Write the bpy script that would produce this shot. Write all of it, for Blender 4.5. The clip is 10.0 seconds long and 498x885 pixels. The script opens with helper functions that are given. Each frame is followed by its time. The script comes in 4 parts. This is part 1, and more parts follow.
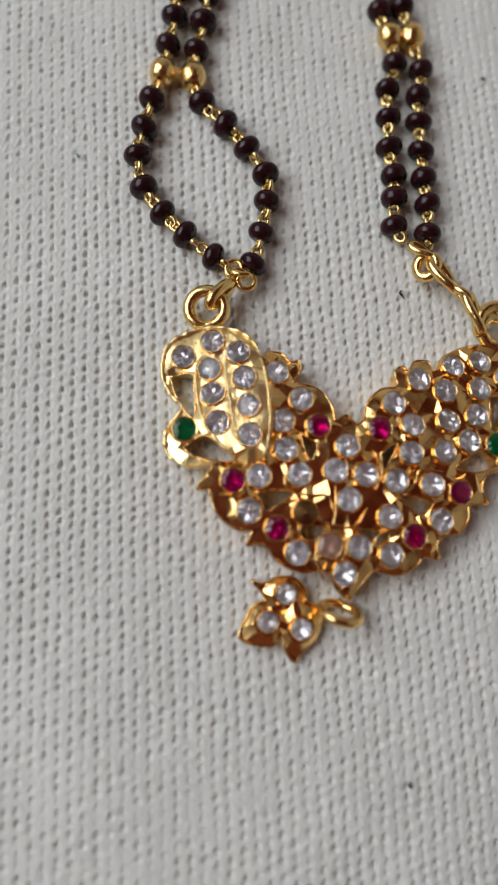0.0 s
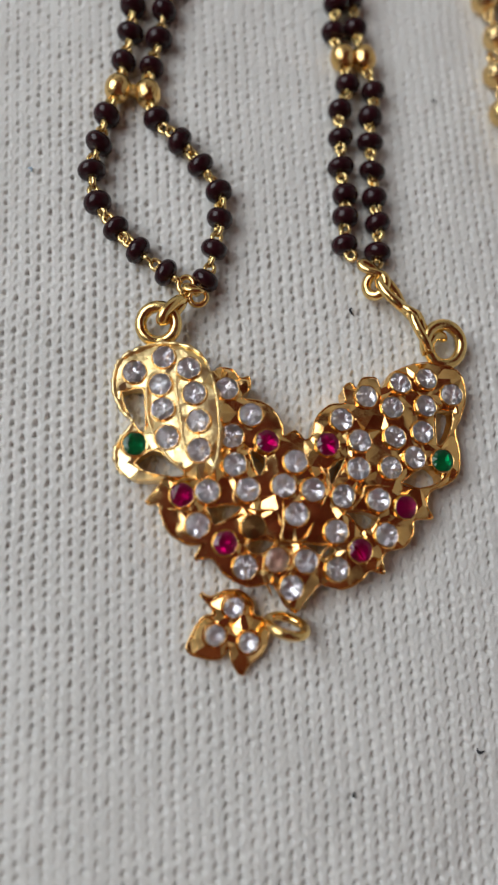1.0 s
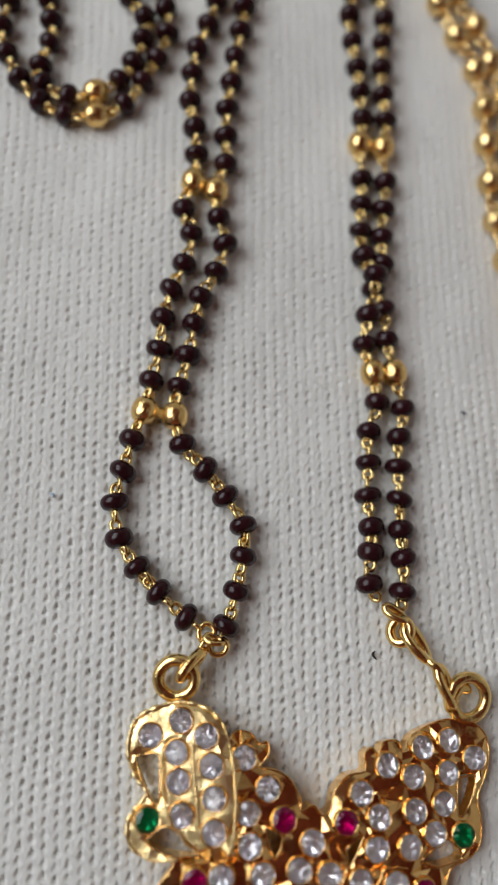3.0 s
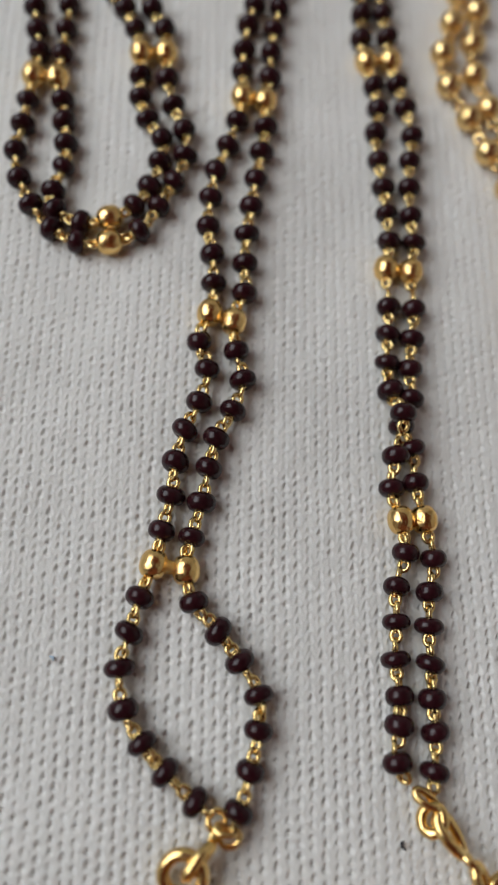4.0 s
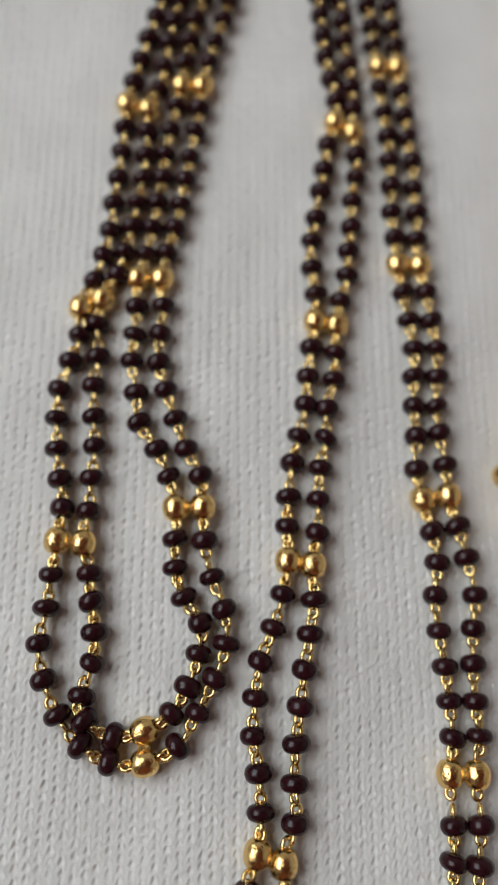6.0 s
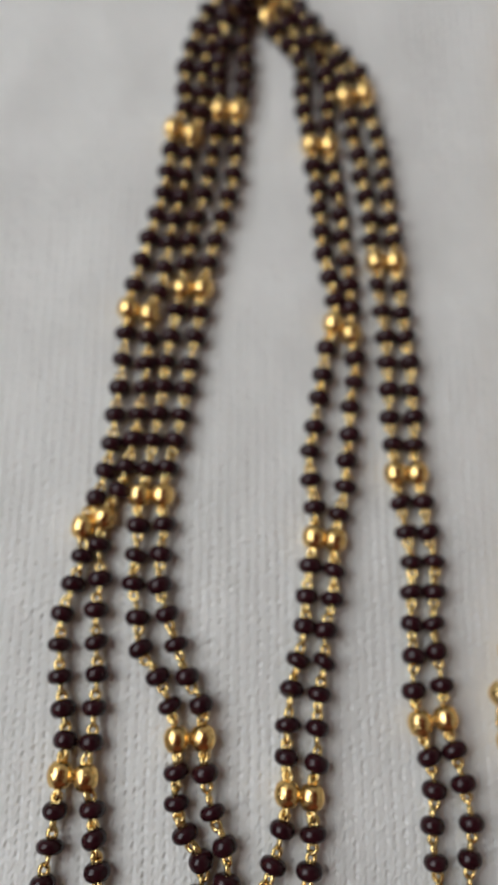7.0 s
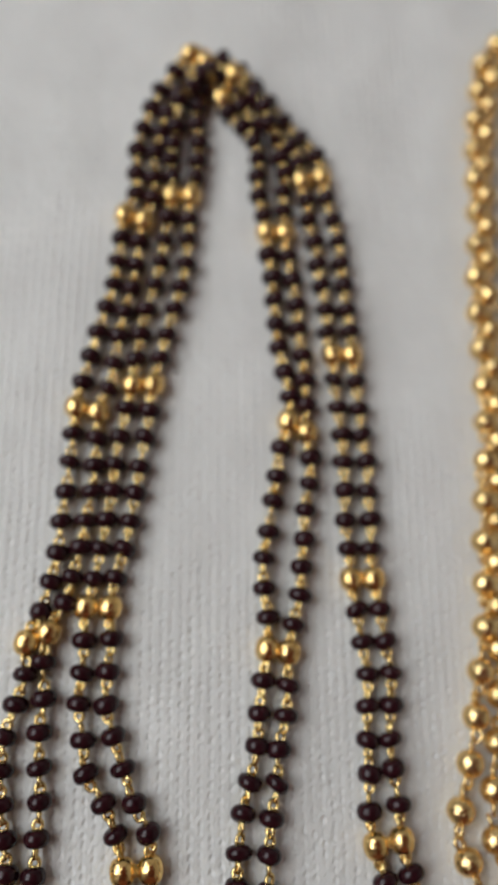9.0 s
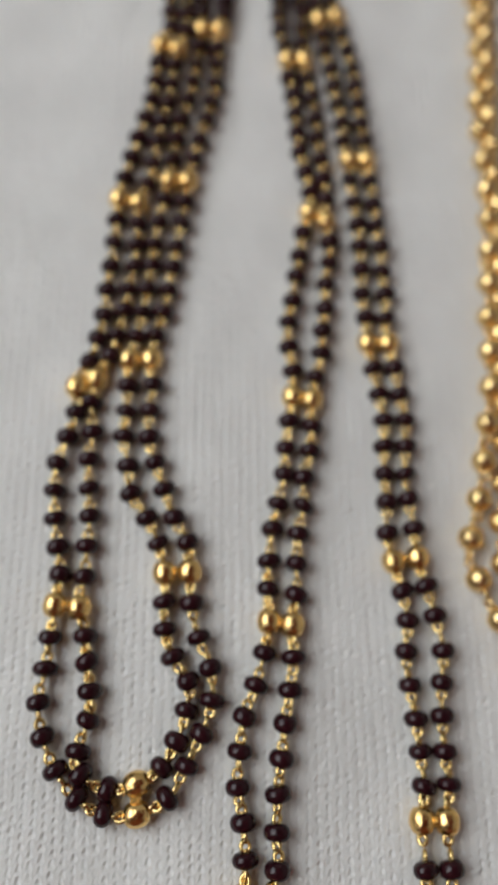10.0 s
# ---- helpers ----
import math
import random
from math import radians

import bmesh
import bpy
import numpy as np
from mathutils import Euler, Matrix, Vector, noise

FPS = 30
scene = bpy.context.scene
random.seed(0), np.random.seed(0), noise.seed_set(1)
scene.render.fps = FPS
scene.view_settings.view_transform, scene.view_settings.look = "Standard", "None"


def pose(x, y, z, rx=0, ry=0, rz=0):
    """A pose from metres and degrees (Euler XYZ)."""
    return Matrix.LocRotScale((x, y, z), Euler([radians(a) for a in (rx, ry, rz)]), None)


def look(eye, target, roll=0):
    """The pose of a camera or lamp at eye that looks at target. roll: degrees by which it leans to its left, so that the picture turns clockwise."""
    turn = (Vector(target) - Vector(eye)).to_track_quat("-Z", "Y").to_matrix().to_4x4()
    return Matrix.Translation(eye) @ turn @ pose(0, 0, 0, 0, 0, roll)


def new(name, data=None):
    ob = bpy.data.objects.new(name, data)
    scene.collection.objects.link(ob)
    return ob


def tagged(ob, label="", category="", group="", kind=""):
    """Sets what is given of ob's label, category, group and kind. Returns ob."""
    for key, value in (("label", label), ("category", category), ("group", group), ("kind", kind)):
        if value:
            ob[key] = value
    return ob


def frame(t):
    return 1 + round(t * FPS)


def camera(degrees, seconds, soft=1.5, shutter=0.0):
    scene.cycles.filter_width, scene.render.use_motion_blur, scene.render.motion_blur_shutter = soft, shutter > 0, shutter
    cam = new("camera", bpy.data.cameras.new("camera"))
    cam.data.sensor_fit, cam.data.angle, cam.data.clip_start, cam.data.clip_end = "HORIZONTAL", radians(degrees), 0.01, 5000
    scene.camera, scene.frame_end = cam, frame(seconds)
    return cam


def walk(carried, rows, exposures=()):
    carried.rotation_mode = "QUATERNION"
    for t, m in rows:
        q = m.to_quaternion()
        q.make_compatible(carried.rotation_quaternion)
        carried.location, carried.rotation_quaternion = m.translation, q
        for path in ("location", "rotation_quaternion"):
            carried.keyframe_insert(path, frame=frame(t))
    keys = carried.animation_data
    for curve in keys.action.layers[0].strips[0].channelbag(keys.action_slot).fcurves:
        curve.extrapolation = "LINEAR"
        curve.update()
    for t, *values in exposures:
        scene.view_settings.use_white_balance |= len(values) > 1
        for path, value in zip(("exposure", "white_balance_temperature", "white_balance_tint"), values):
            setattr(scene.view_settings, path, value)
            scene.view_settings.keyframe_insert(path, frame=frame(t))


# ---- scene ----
from mathutils.geometry import delaunay_2d_cdt

CM = 0.01  # the plan below is in centimetres

# ---- camera and walk: seconds, eye, target, roll ----
cam = camera(35.48, 10.0, soft=2.2)
PATH = [
    (0, (-1.478, -1.871, 8.068), (-1.352, -1.43, 6.121), 18.1),
    (0.2, (-1.333, -1.94, 8.103), (-1.192, -1.5, 6.157), 19.8),
    (0.5, (-1.115, -1.854, 8.155), (-0.953, -1.419, 6.21), 22.4),
    (1, (-1.251, -1.755, 8.227), (-1.056, -1.307, 6.288), 25.8),
    (1.2, (-1.396, -1.665, 8.274), (-1.2, -1.215, 6.335), 25.85),
    (1.5, (-1.513, -1.227, 8.503), (-1.312, -0.766, 6.567), 26.1),
    (2, (-1.437, -0.29, 8.732), (-1.227, 0.181, 6.799), 27.2),
    (2.2, (-1.652, 0.126, 8.782), (-1.45, 0.599, 6.849), 26.6),
    (2.5, (-1.588, 0.75, 8.856), (-1.398, 1.225, 6.923), 25.6),
    (2.7, (-1.725, 1.299, 8.907), (-1.527, 1.77, 6.973), 26.9),
    (3.8, (-1.714, 2.588, 8.511), (-1.584, 3.192, 6.609), 17.7),
    (4, (-1.714, 3.143, 8.531), (-1.596, 3.738, 6.625), 16.7),
    (4.5, (-1.793, 4.524, 8.724), (-1.679, 5.109, 6.815), 16.8),
    (4.7, (-1.852, 4.897, 8.693), (-1.738, 5.47, 6.78), 17.0),
    (5, (-2.332, 5.419, 8.646), (-2.219, 5.974, 6.728), 17.3),
    (5.3, (-2.64, 6.53, 8.677), (-2.535, 7.105, 6.765), 16.1),
    (5.5, (-2.513, 7.157, 8.698), (-2.413, 7.742, 6.789), 15.3),
    (6, (-2.742, 9.238, 9.303), (-2.637, 9.786, 7.382), 16.0),
    (6.2, (-2.834, 10.119, 9.959), (-2.753, 10.691, 8.045), 13.3),
    (7.3, (-2.983, 12.379, 10.202), (-2.881, 12.913, 8.278), 15.7),
    (7.5, (-2.866, 12.812, 9.914), (-2.768, 13.355, 7.992), 15.0),
    (8, (-2.933, 14.085, 10.166), (-2.785, 14.605, 8.24), 20.6),
    (8.5, (-2.956, 13.927, 10.41), (-2.788, 14.464, 8.491), 22.1),
    (8.8, (-2.964, 13.28, 10.326), (-2.8, 13.83, 8.409), 21.0),
    (9, (-2.752, 13.311, 10.27), (-2.597, 13.869, 8.355), 20.2),
    (9.3, (-2.82, 11.86, 10.2), (-2.66, 12.446, 8.294), 20.2),
    (9.5, (-3.109, 10.673, 10.152), (-2.944, 11.278, 8.253), 20.2),
    (9.7, (-3.08, 10.173, 10.183), (-2.94, 10.792, 8.286), 17.6),
    (10, (-2.637, 9.424, 10.229), (-2.533, 10.062, 8.336), 13.8),
]
walk(cam, [(t, look([v * CM for v in eye], [v * CM for v in target], roll)) for t, eye, target, roll in PATH])
cam.data.dof.use_dof = True
cam.data.dof.focus_distance = 0.0855
cam.data.dof.aperture_fstop = 14.5

# ---- world, window light, exposure ----
world = bpy.data.worlds.new("world")
scene.world = world
world.use_nodes = True
wn = world.node_tree.nodes
sky = wn.new("ShaderNodeTexSky")
sky.sky_type = "NISHITA"
sky.sun_disc = False
sky.sun_elevation, sky.sun_rotation = radians(40), radians(250)
wn["Background"].inputs["Strength"].default_value = 0.12
world.node_tree.links.new(sky.outputs[0], wn["Background"].inputs["Color"])

WIN_X, WIN_Y0, WIN_Y1, WIN_Z0, WIN_Z1 = -1.15, -0.45, 1.35, 0.6, 2.0
day = bpy.data.lights.new("window_daylight", "AREA")
day.shape, day.size, day.size_y = "RECTANGLE", WIN_Y1 - WIN_Y0, WIN_Z1 - WIN_Z0
day.energy, day.color = 31.0, (0.93, 0.98, 1.0)
lamp = new("window_daylight", day)
lamp.matrix_world = look((WIN_X - 0.05, (WIN_Y0 + WIN_Y1) / 2, (WIN_Z0 + WIN_Z1) / 2), (0, (WIN_Y0 + WIN_Y1) / 2, (WIN_Z0 + WIN_Z1) / 2 - 0.5))
scene.view_settings.exposure = 0.0


# ---- materials ----
def material(name, color, rough=0.5, metal=0.0, **extra):
    mat = bpy.data.materials.new(name)
    mat.use_nodes = True
    b = mat.node_tree.nodes["Principled BSDF"]
    b.inputs["Base Color"].default_value = (*color, 1)
    b.inputs["Roughness"].default_value = rough
    b.inputs["Metallic"].default_value = metal
    for key, value in extra.items():
        b.inputs[key.replace("_", " ")].default_value = value
    return mat


def node(mat, kind, **inputs):
    n = mat.node_tree.nodes.new(kind)
    for key, value in inputs.items():
        n.inputs[key.replace("_", " ")].default_value = value
    return n


def wire(mat, a, b):
    mat.node_tree.links.new(a, b)


def grained(mat, scale, dark, light, detail=4.0, stretch=(1, 1, 1), bump=0.0, distance=0.0001, fine=None, rough=None):
    """Two noises over the object's own space: colour variation, roughness and bump."""
    b = mat.node_tree.nodes["Principled BSDF"]
    co = node(mat, "ShaderNodeTexCoord")
    mp = node(mat, "ShaderNodeMapping", Scale=stretch)
    wire(mat, co.outputs["Object"], mp.inputs["Vector"])
    big = node(mat, "ShaderNodeTexNoise", Scale=scale, Detail=detail)
    small = node(mat, "ShaderNodeTexNoise", Scale=fine or scale * 9, Detail=3.0)
    wire(mat, mp.outputs[0], big.inputs["Vector"])
    wire(mat, mp.outputs[0], small.inputs["Vector"])
    mixed = node(mat, "ShaderNodeMath")
    mixed.operation = "MULTIPLY_ADD"
    mixed.inputs[1].default_value = 0.5
    wire(mat, small.outputs["Fac"], mixed.inputs[0])
    half = node(mat, "ShaderNodeMath")
    half.operation = "MULTIPLY"
    half.inputs[1].default_value = 0.5
    wire(mat, big.outputs["Fac"], half.inputs[0])
    wire(mat, half.outputs[0], mixed.inputs[2])
    ramp = node(mat, "ShaderNodeValToRGB")
    ramp.color_ramp.elements[0].position, ramp.color_ramp.elements[1].position = 0.3, 0.7
    ramp.color_ramp.elements[0].color, ramp.color_ramp.elements[1].color = (*dark, 1), (*light, 1)
    wire(mat, mixed.outputs[0], ramp.inputs["Fac"])
    wire(mat, ramp.outputs["Color"], b.inputs["Base Color"])
    if rough:
        span = node(mat, "ShaderNodeMapRange")
        span.inputs["To Min"].default_value, span.inputs["To Max"].default_value = rough
        wire(mat, small.outputs["Fac"], span.inputs["Value"])
        wire(mat, span.outputs[0], b.inputs["Roughness"])
    if bump:
        bp = node(mat, "ShaderNodeBump", Strength=bump, Distance=distance)
        wire(mat, mixed.outputs[0], bp.inputs["Height"])
        wire(mat, bp.outputs[0], b.inputs["Normal"])
    return mat


cloth_mat = grained(material("white_knit_cotton", (0.74, 0.73, 0.7), 0.9, Sheen_Weight=0.25, Sheen_Roughness=0.6, Subsurface_Weight=0.45, Subsurface_Scale=0.0006, Subsurface_Radius=(1.0, 1.0, 1.0)), 90, (0.68, 0.67, 0.637), (0.82, 0.81, 0.775),
                    bump=0.4, distance=0.00012, fine=6000)
gold = grained(material("polished_gold", (0.86, 0.6, 0.26), 0.2, 1.0), 420, (0.86, 0.54, 0.18), (0.96, 0.69, 0.30), bump=0.9, distance=0.00022, fine=1700, rough=(0.13, 0.32))
cut_gold = grained(material("diamond_cut_gold", (0.86, 0.56, 0.17), 0.12, 1.0), 400, (0.92, 0.52, 0.17), (0.97, 0.65, 0.27), bump=0.3, distance=0.0001, fine=1600, rough=(0.08, 0.24))
pale_gold = grained(material("pale_satin_gold", (0.95, 0.74, 0.4), 0.3, 1.0), 400, (0.91, 0.65, 0.28), (0.96, 0.76, 0.41), bump=0.5, distance=0.00016, fine=1600, rough=(0.2, 0.42))
ring_gold = grained(material("bright_ring_gold", (0.9, 0.58, 0.2), 0.15, 1.0), 500, (0.9, 0.58, 0.2), (0.97, 0.72, 0.3), bump=0.9, distance=0.0002, fine=800, rough=(0.1, 0.3))
wire_gold = grained(material("gold_wire", (0.84, 0.58, 0.2), 0.22, 1.0), 900, (0.83, 0.57, 0.20), (0.94, 0.73, 0.35), bump=0.2, distance=0.00005, rough=(0.12, 0.34))
satin_gold = grained(material("ridged_gold", (0.84, 0.6, 0.26), 0.3, 1.0), 500, (0.82, 0.55, 0.21), (0.94, 0.70, 0.35), bump=0.5, distance=0.0001, rough=(0.16, 0.36))
bead_mat = grained(material("black_maroon_glass", (0.02, 0.006, 0.009), 0.2, IOR=1.36), 300, (0.013, 0.003, 0.0045), (0.037, 0.0075, 0.0105),
                   bump=0.3, distance=0.00006, fine=2200, rough=(0.12, 0.28))
# darker, rougher gold for the empty socket
socket_gold = grained(material("dark_rough_gold", (0.3, 0.14, 0.05), 0.45, 1.0), 900, (0.2, 0.085, 0.03), (0.62, 0.34, 0.13), bump=0.3, distance=0.0001, rough=(0.3, 0.55))
stone_white = material("clear_zircon", (0.98, 0.97, 1.0), 0.0, Transmission_Weight=1.0, IOR=1.6)
# reflector added behind the stones, stands in for their inner sparkle
mirror_back = grained(material("silver_mirror_back", (0.93, 0.92, 0.95), 0.08, 1.0), 3000, (0.95, 0.91, 0.96), (1.0, 0.98, 1.0), rough=(0.16, 0.42))
stone_champagne = material("champagne_stone", (0.85, 0.56, 0.42), 0.03, Transmission_Weight=0.9, IOR=1.6)
stone_red = material("ruby_red_stone", (0.45, 0.0, 0.09), 0.02, Transmission_Weight=0.9, IOR=1.6)
stone_green = material("emerald_green_stone", (0.0, 0.2, 0.055), 0.02, Transmission_Weight=0.85, IOR=1.5)
lint_mat = grained(material("dark_lint", (0.02, 0.022, 0.03), 0.9), 4000, (0.012, 0.012, 0.016), (0.05, 0.05, 0.06))
blue_lint_mat = grained(material("blue_lint", (0.12, 0.3, 0.6), 0.9), 4000, (0.3, 0.45, 0.58), (0.48, 0.6, 0.7))
wall_mat = grained(material("cream_wall_paint", (0.66, 0.64, 0.6), 0.85), 2.5, (0.58, 0.565, 0.535), (0.68, 0.665, 0.635), bump=0.1, distance=0.002)
# red of the unseen south wall is made up to redden reflections in the gold
clay_mat = grained(material("red_reflection_wall", (0.3, 0.1, 0.06), 0.85), 2.5, (0.24, 0.075, 0.05), (0.32, 0.11, 0.07), bump=0.1, distance=0.002)
# unseen ceiling kept dark and red so upward facets mirror red-brown
ceil_mat = grained(material("dark_reflection_ceiling", (0.12, 0.07, 0.045), 0.6), 3.0, (0.135, 0.020, 0.014), (0.205, 0.035, 0.025))
frame_mat = grained(material("white_window_paint", (0.75, 0.74, 0.72), 0.4), 8.0, (0.68, 0.67, 0.65), (0.78, 0.77, 0.75))
floor_mat = grained(material("grey_stone_floor", (0.35, 0.33, 0.3), 0.5), 4.0, (0.28, 0.26, 0.24), (0.4, 0.38, 0.35))


# ---- building blocks ----
def finish(bm, name, mat, smooth=True):
    me = bpy.data.meshes.new(name)
    bm.to_mesh(me)
    bm.free()
    me.materials.append(mat)
    me.polygons.foreach_set("use_smooth", [smooth] * len(me.polygons))
    return me


def child(name, mesh, parent, m=None, label=""):
    ob = new(name, mesh)
    ob.parent = parent
    if m is not None:
        ob.matrix_basis = m
    return tagged(ob, label) if label else ob


def box(bm, x0, x1, y0, y1, z0, z1):
    made = bmesh.ops.create_cube(bm, size=1, matrix=Matrix.LocRotScale(((x0 + x1) / 2, (y0 + y1) / 2, (z0 + z1) / 2), None, (x1 - x0, y1 - y0, z1 - z0)))
    return made["verts"]


def lathe(profile, around, mat, name, dent=None, smooth=True):
    """A body of turning about z from (radius, height) pairs; dent(angle, height) scales the radius."""
    bm = bmesh.new()
    rings = []
    for r, h in profile:
        ring = []
        for k in range(around):
            a = 2 * math.pi * k / around
            s = r * (dent(a, h) if dent else 1)
            ring.append(bm.verts.new((s * math.cos(a), s * math.sin(a), h)))
        rings.append(ring)
    for lo, hi in zip(rings, rings[1:]):
        for k in range(around):
            bm.faces.new((lo[k], lo[(k + 1) % around], hi[(k + 1) % around], hi[k]))
    bm.faces.new(rings[0][::-1])
    bm.faces.new(rings[-1])
    return finish(bm, name, mat, smooth)


def tube(bm, pts, radius, sides=8, closed=True):
    """A round wire along points; radius may be a function of 0..1 along it."""
    pts = [Vector(p) for p in pts]
    n = len(pts)
    rings, side = [], None
    for i, p in enumerate(pts):
        a = pts[i - 1] if closed or i else p
        b = pts[(i + 1) % n] if closed or i < n - 1 else p
        t = (b - a).normalized()
        if side is None:
            side = t.cross(Vector((0.13, 0.27, 0.95))).normalized()
        side = (side - t * side.dot(t)).normalized()
        up = t.cross(side)
        r = radius(i / max(1, n - 1)) if callable(radius) else radius
        rings.append([bm.verts.new(p + (side * math.cos(2 * math.pi * k / sides) + up * math.sin(2 * math.pi * k / sides)) * r) for k in range(sides)])
    for i in range(n if closed else n - 1):
        lo, hi = rings[i], rings[(i + 1) % n]
        shift = 0
        if closed and i == n - 1:
            shift = min(range(sides), key=lambda s: (hi[s].co - lo[0].co).length)
        for k in range(sides):
            bm.faces.new((lo[k], lo[(k + 1) % sides], hi[(k + 1 + shift) % sides], hi[(k + shift) % sides]))
    if not closed:
        bm.faces.new(rings[0][::-1])
        bm.faces.new(rings[-1])


def oval(rx, ry, count=28, twist=0.0):
    """Points of an oval in its own plane; twist lifts its ends out of the plane."""
    out = []
    for k in range(count):
        a = 2 * math.pi * (k + 0.5) / count
        out.append((rx * math.cos(a), ry * math.sin(a), twist * math.sin(a) * math.cos(a)))
    return out


def ring_mesh(name, rx, ry, wire_r, mat, count=28, sides=8, twist=0.0):
    bm = bmesh.new()
    tube(bm, oval(rx * CM, ry * CM, count, twist=twist * CM), wire_r * CM, sides)
    bmesh.ops.recalc_face_normals(bm, faces=bm.faces)
    return finish(bm, name, mat)


def aimed(place, along, spin=0.0):
    """A pose at a place whose z axis runs along a direction."""
    q = Vector(along).normalized().to_track_quat("Z", "Y")
    return Matrix.Translation(place) @ q.to_matrix().to_4x4() @ Matrix.Rotation(spin, 4, "Z")


def spline(pts, steps=14):
    """A smooth curve through points."""
    p = [Vector(v) for v in pts]
    p = [2 * p[0] - p[1], *p, 2 * p[-1] - p[-2]]
    out = []
    for a, b, c, d in zip(p, p[1:], p[2:], p[3:]):
        for k in range(steps):
            t = k / steps
            out.append(0.5 * ((2 * b) + (c - a) * t + (2 * a - 5 * b + 4 * c - d) * t * t + (3 * b - a - 3 * c + d) * t ** 3))
    return out + [p[-2]]


def spread(curve, fractions):
    """Places along a curve at the given fractions of its length."""
    at = np.concatenate([[0], np.cumsum([(b - a).length for a, b in zip(curve, curve[1:])])])
    co = np.array([tuple(v) for v in curve])
    return [tuple(np.interp(f * at[-1], at, co[:, k]) for k in range(co.shape[1])) for f in fractions]


# ---- unseen room that closes the place, added for bounce and reflections ----
ROOM = (WIN_X, 2.0, -1.6, 2.0, 2.5)
T = 0.12


def slab(name, mat, kind_label, *blocks):
    bm = bmesh.new()
    for b in blocks:
        box(bm, *b)
    return tagged(new(name, finish(bm, name, mat, False)), kind_label, name.split("_")[0], kind="structure")


rx0, rx1, ry0, ry1, rz1 = ROOM
slab("floor", floor_mat, "grey stone floor under the cloth", (rx0, rx1, ry0, ry1, -0.2, -0.08))
# added overhead to darken what gold and beads reflect
slab("ceiling", ceil_mat, "unseen dark red-brown ceiling added for dark reflections in the gold", (rx0 - T, rx1 + T, ry0 - T, ry1 + T, rz1, rz1 + T))
slab("wall_west", wall_mat, "cream painted wall with a window opening", (rx0 - T, rx0, ry0, WIN_Y0, -0.2, rz1), (rx0 - T, rx0, WIN_Y1, ry1, -0.2, rz1),
     (rx0 - T, rx0, WIN_Y0, WIN_Y1, -0.2, WIN_Z0), (rx0 - T, rx0, WIN_Y0, WIN_Y1, WIN_Z1, rz1))
slab("wall_east", wall_mat, "cream painted plain wall", (rx1, rx1 + T, ry0, ry1, -0.2, rz1))
# added behind the camera as a red reflector for the pendant
slab("wall_south", clay_mat, "unseen brick-red wall added to tint the gold's reflections", (rx0 - T, rx1 + T, ry0 - T, ry0, -0.2, rz1))
slab("wall_north", wall_mat, "cream painted plain wall", (rx0 - T, rx1 + T, ry1, ry1 + T, -0.2, rz1))

# ---- knitted cloth: one sheet, dense under the jewellery ----
PITCH_U, PITCH_V, LEAN = 0.126, 0.119, 0.075


def axis_steps(lo, hi, step, far_lo, far_hi):
    inner = np.arange(lo, hi, step)
    grow = step * 1.28 ** np.arange(1, 60)
    right = hi + np.cumsum(grow)
    left = lo - np.cumsum(grow)
    right = np.append(right[right < far_hi], far_hi)
    left = np.append(left[left > far_lo], far_lo)
    return np.concatenate([left[::-1], inner, right])


def wavy(x, y, seed, scale):
    rng = np.random.RandomState(seed)
    out = np.zeros_like(x)
    for k in range(7):
        a, f, ph = rng.uniform(0, 2 * np.pi), scale * rng.uniform(0.5, 2.0), rng.uniform(0, 6.28)
        out += np.sin((x * np.cos(a) + y * np.sin(a)) * f + ph)
    return out / 4.0


def swell(x, y):
    """Soft rise and fall of the cloth in centimetres, plus an added crest for left-right shading; it lies flat under
    the pendant.
    """
    flat = np.clip((np.hypot(x, y) - 2.0) / 2.5, 0, 1) * np.clip((60 - np.hypot(x, y)) / 20, 0, 1)
    off = (x + 1.4 + 0.055 * np.clip(y, 0, 22)) / 2.6
    # made-up slope in place of a shadow: left side brighter, right side darker
    crest = -0.112 * (np.log(np.cosh(1.6 * off)) / 0.94)
    return flat * (crest + 0.030 * wavy(x, y, 31, 1.1) + 0.025 * wavy(x, y * 0.5, 33, 2.1) + 0.009 * wavy(x, y, 37, 4.0))


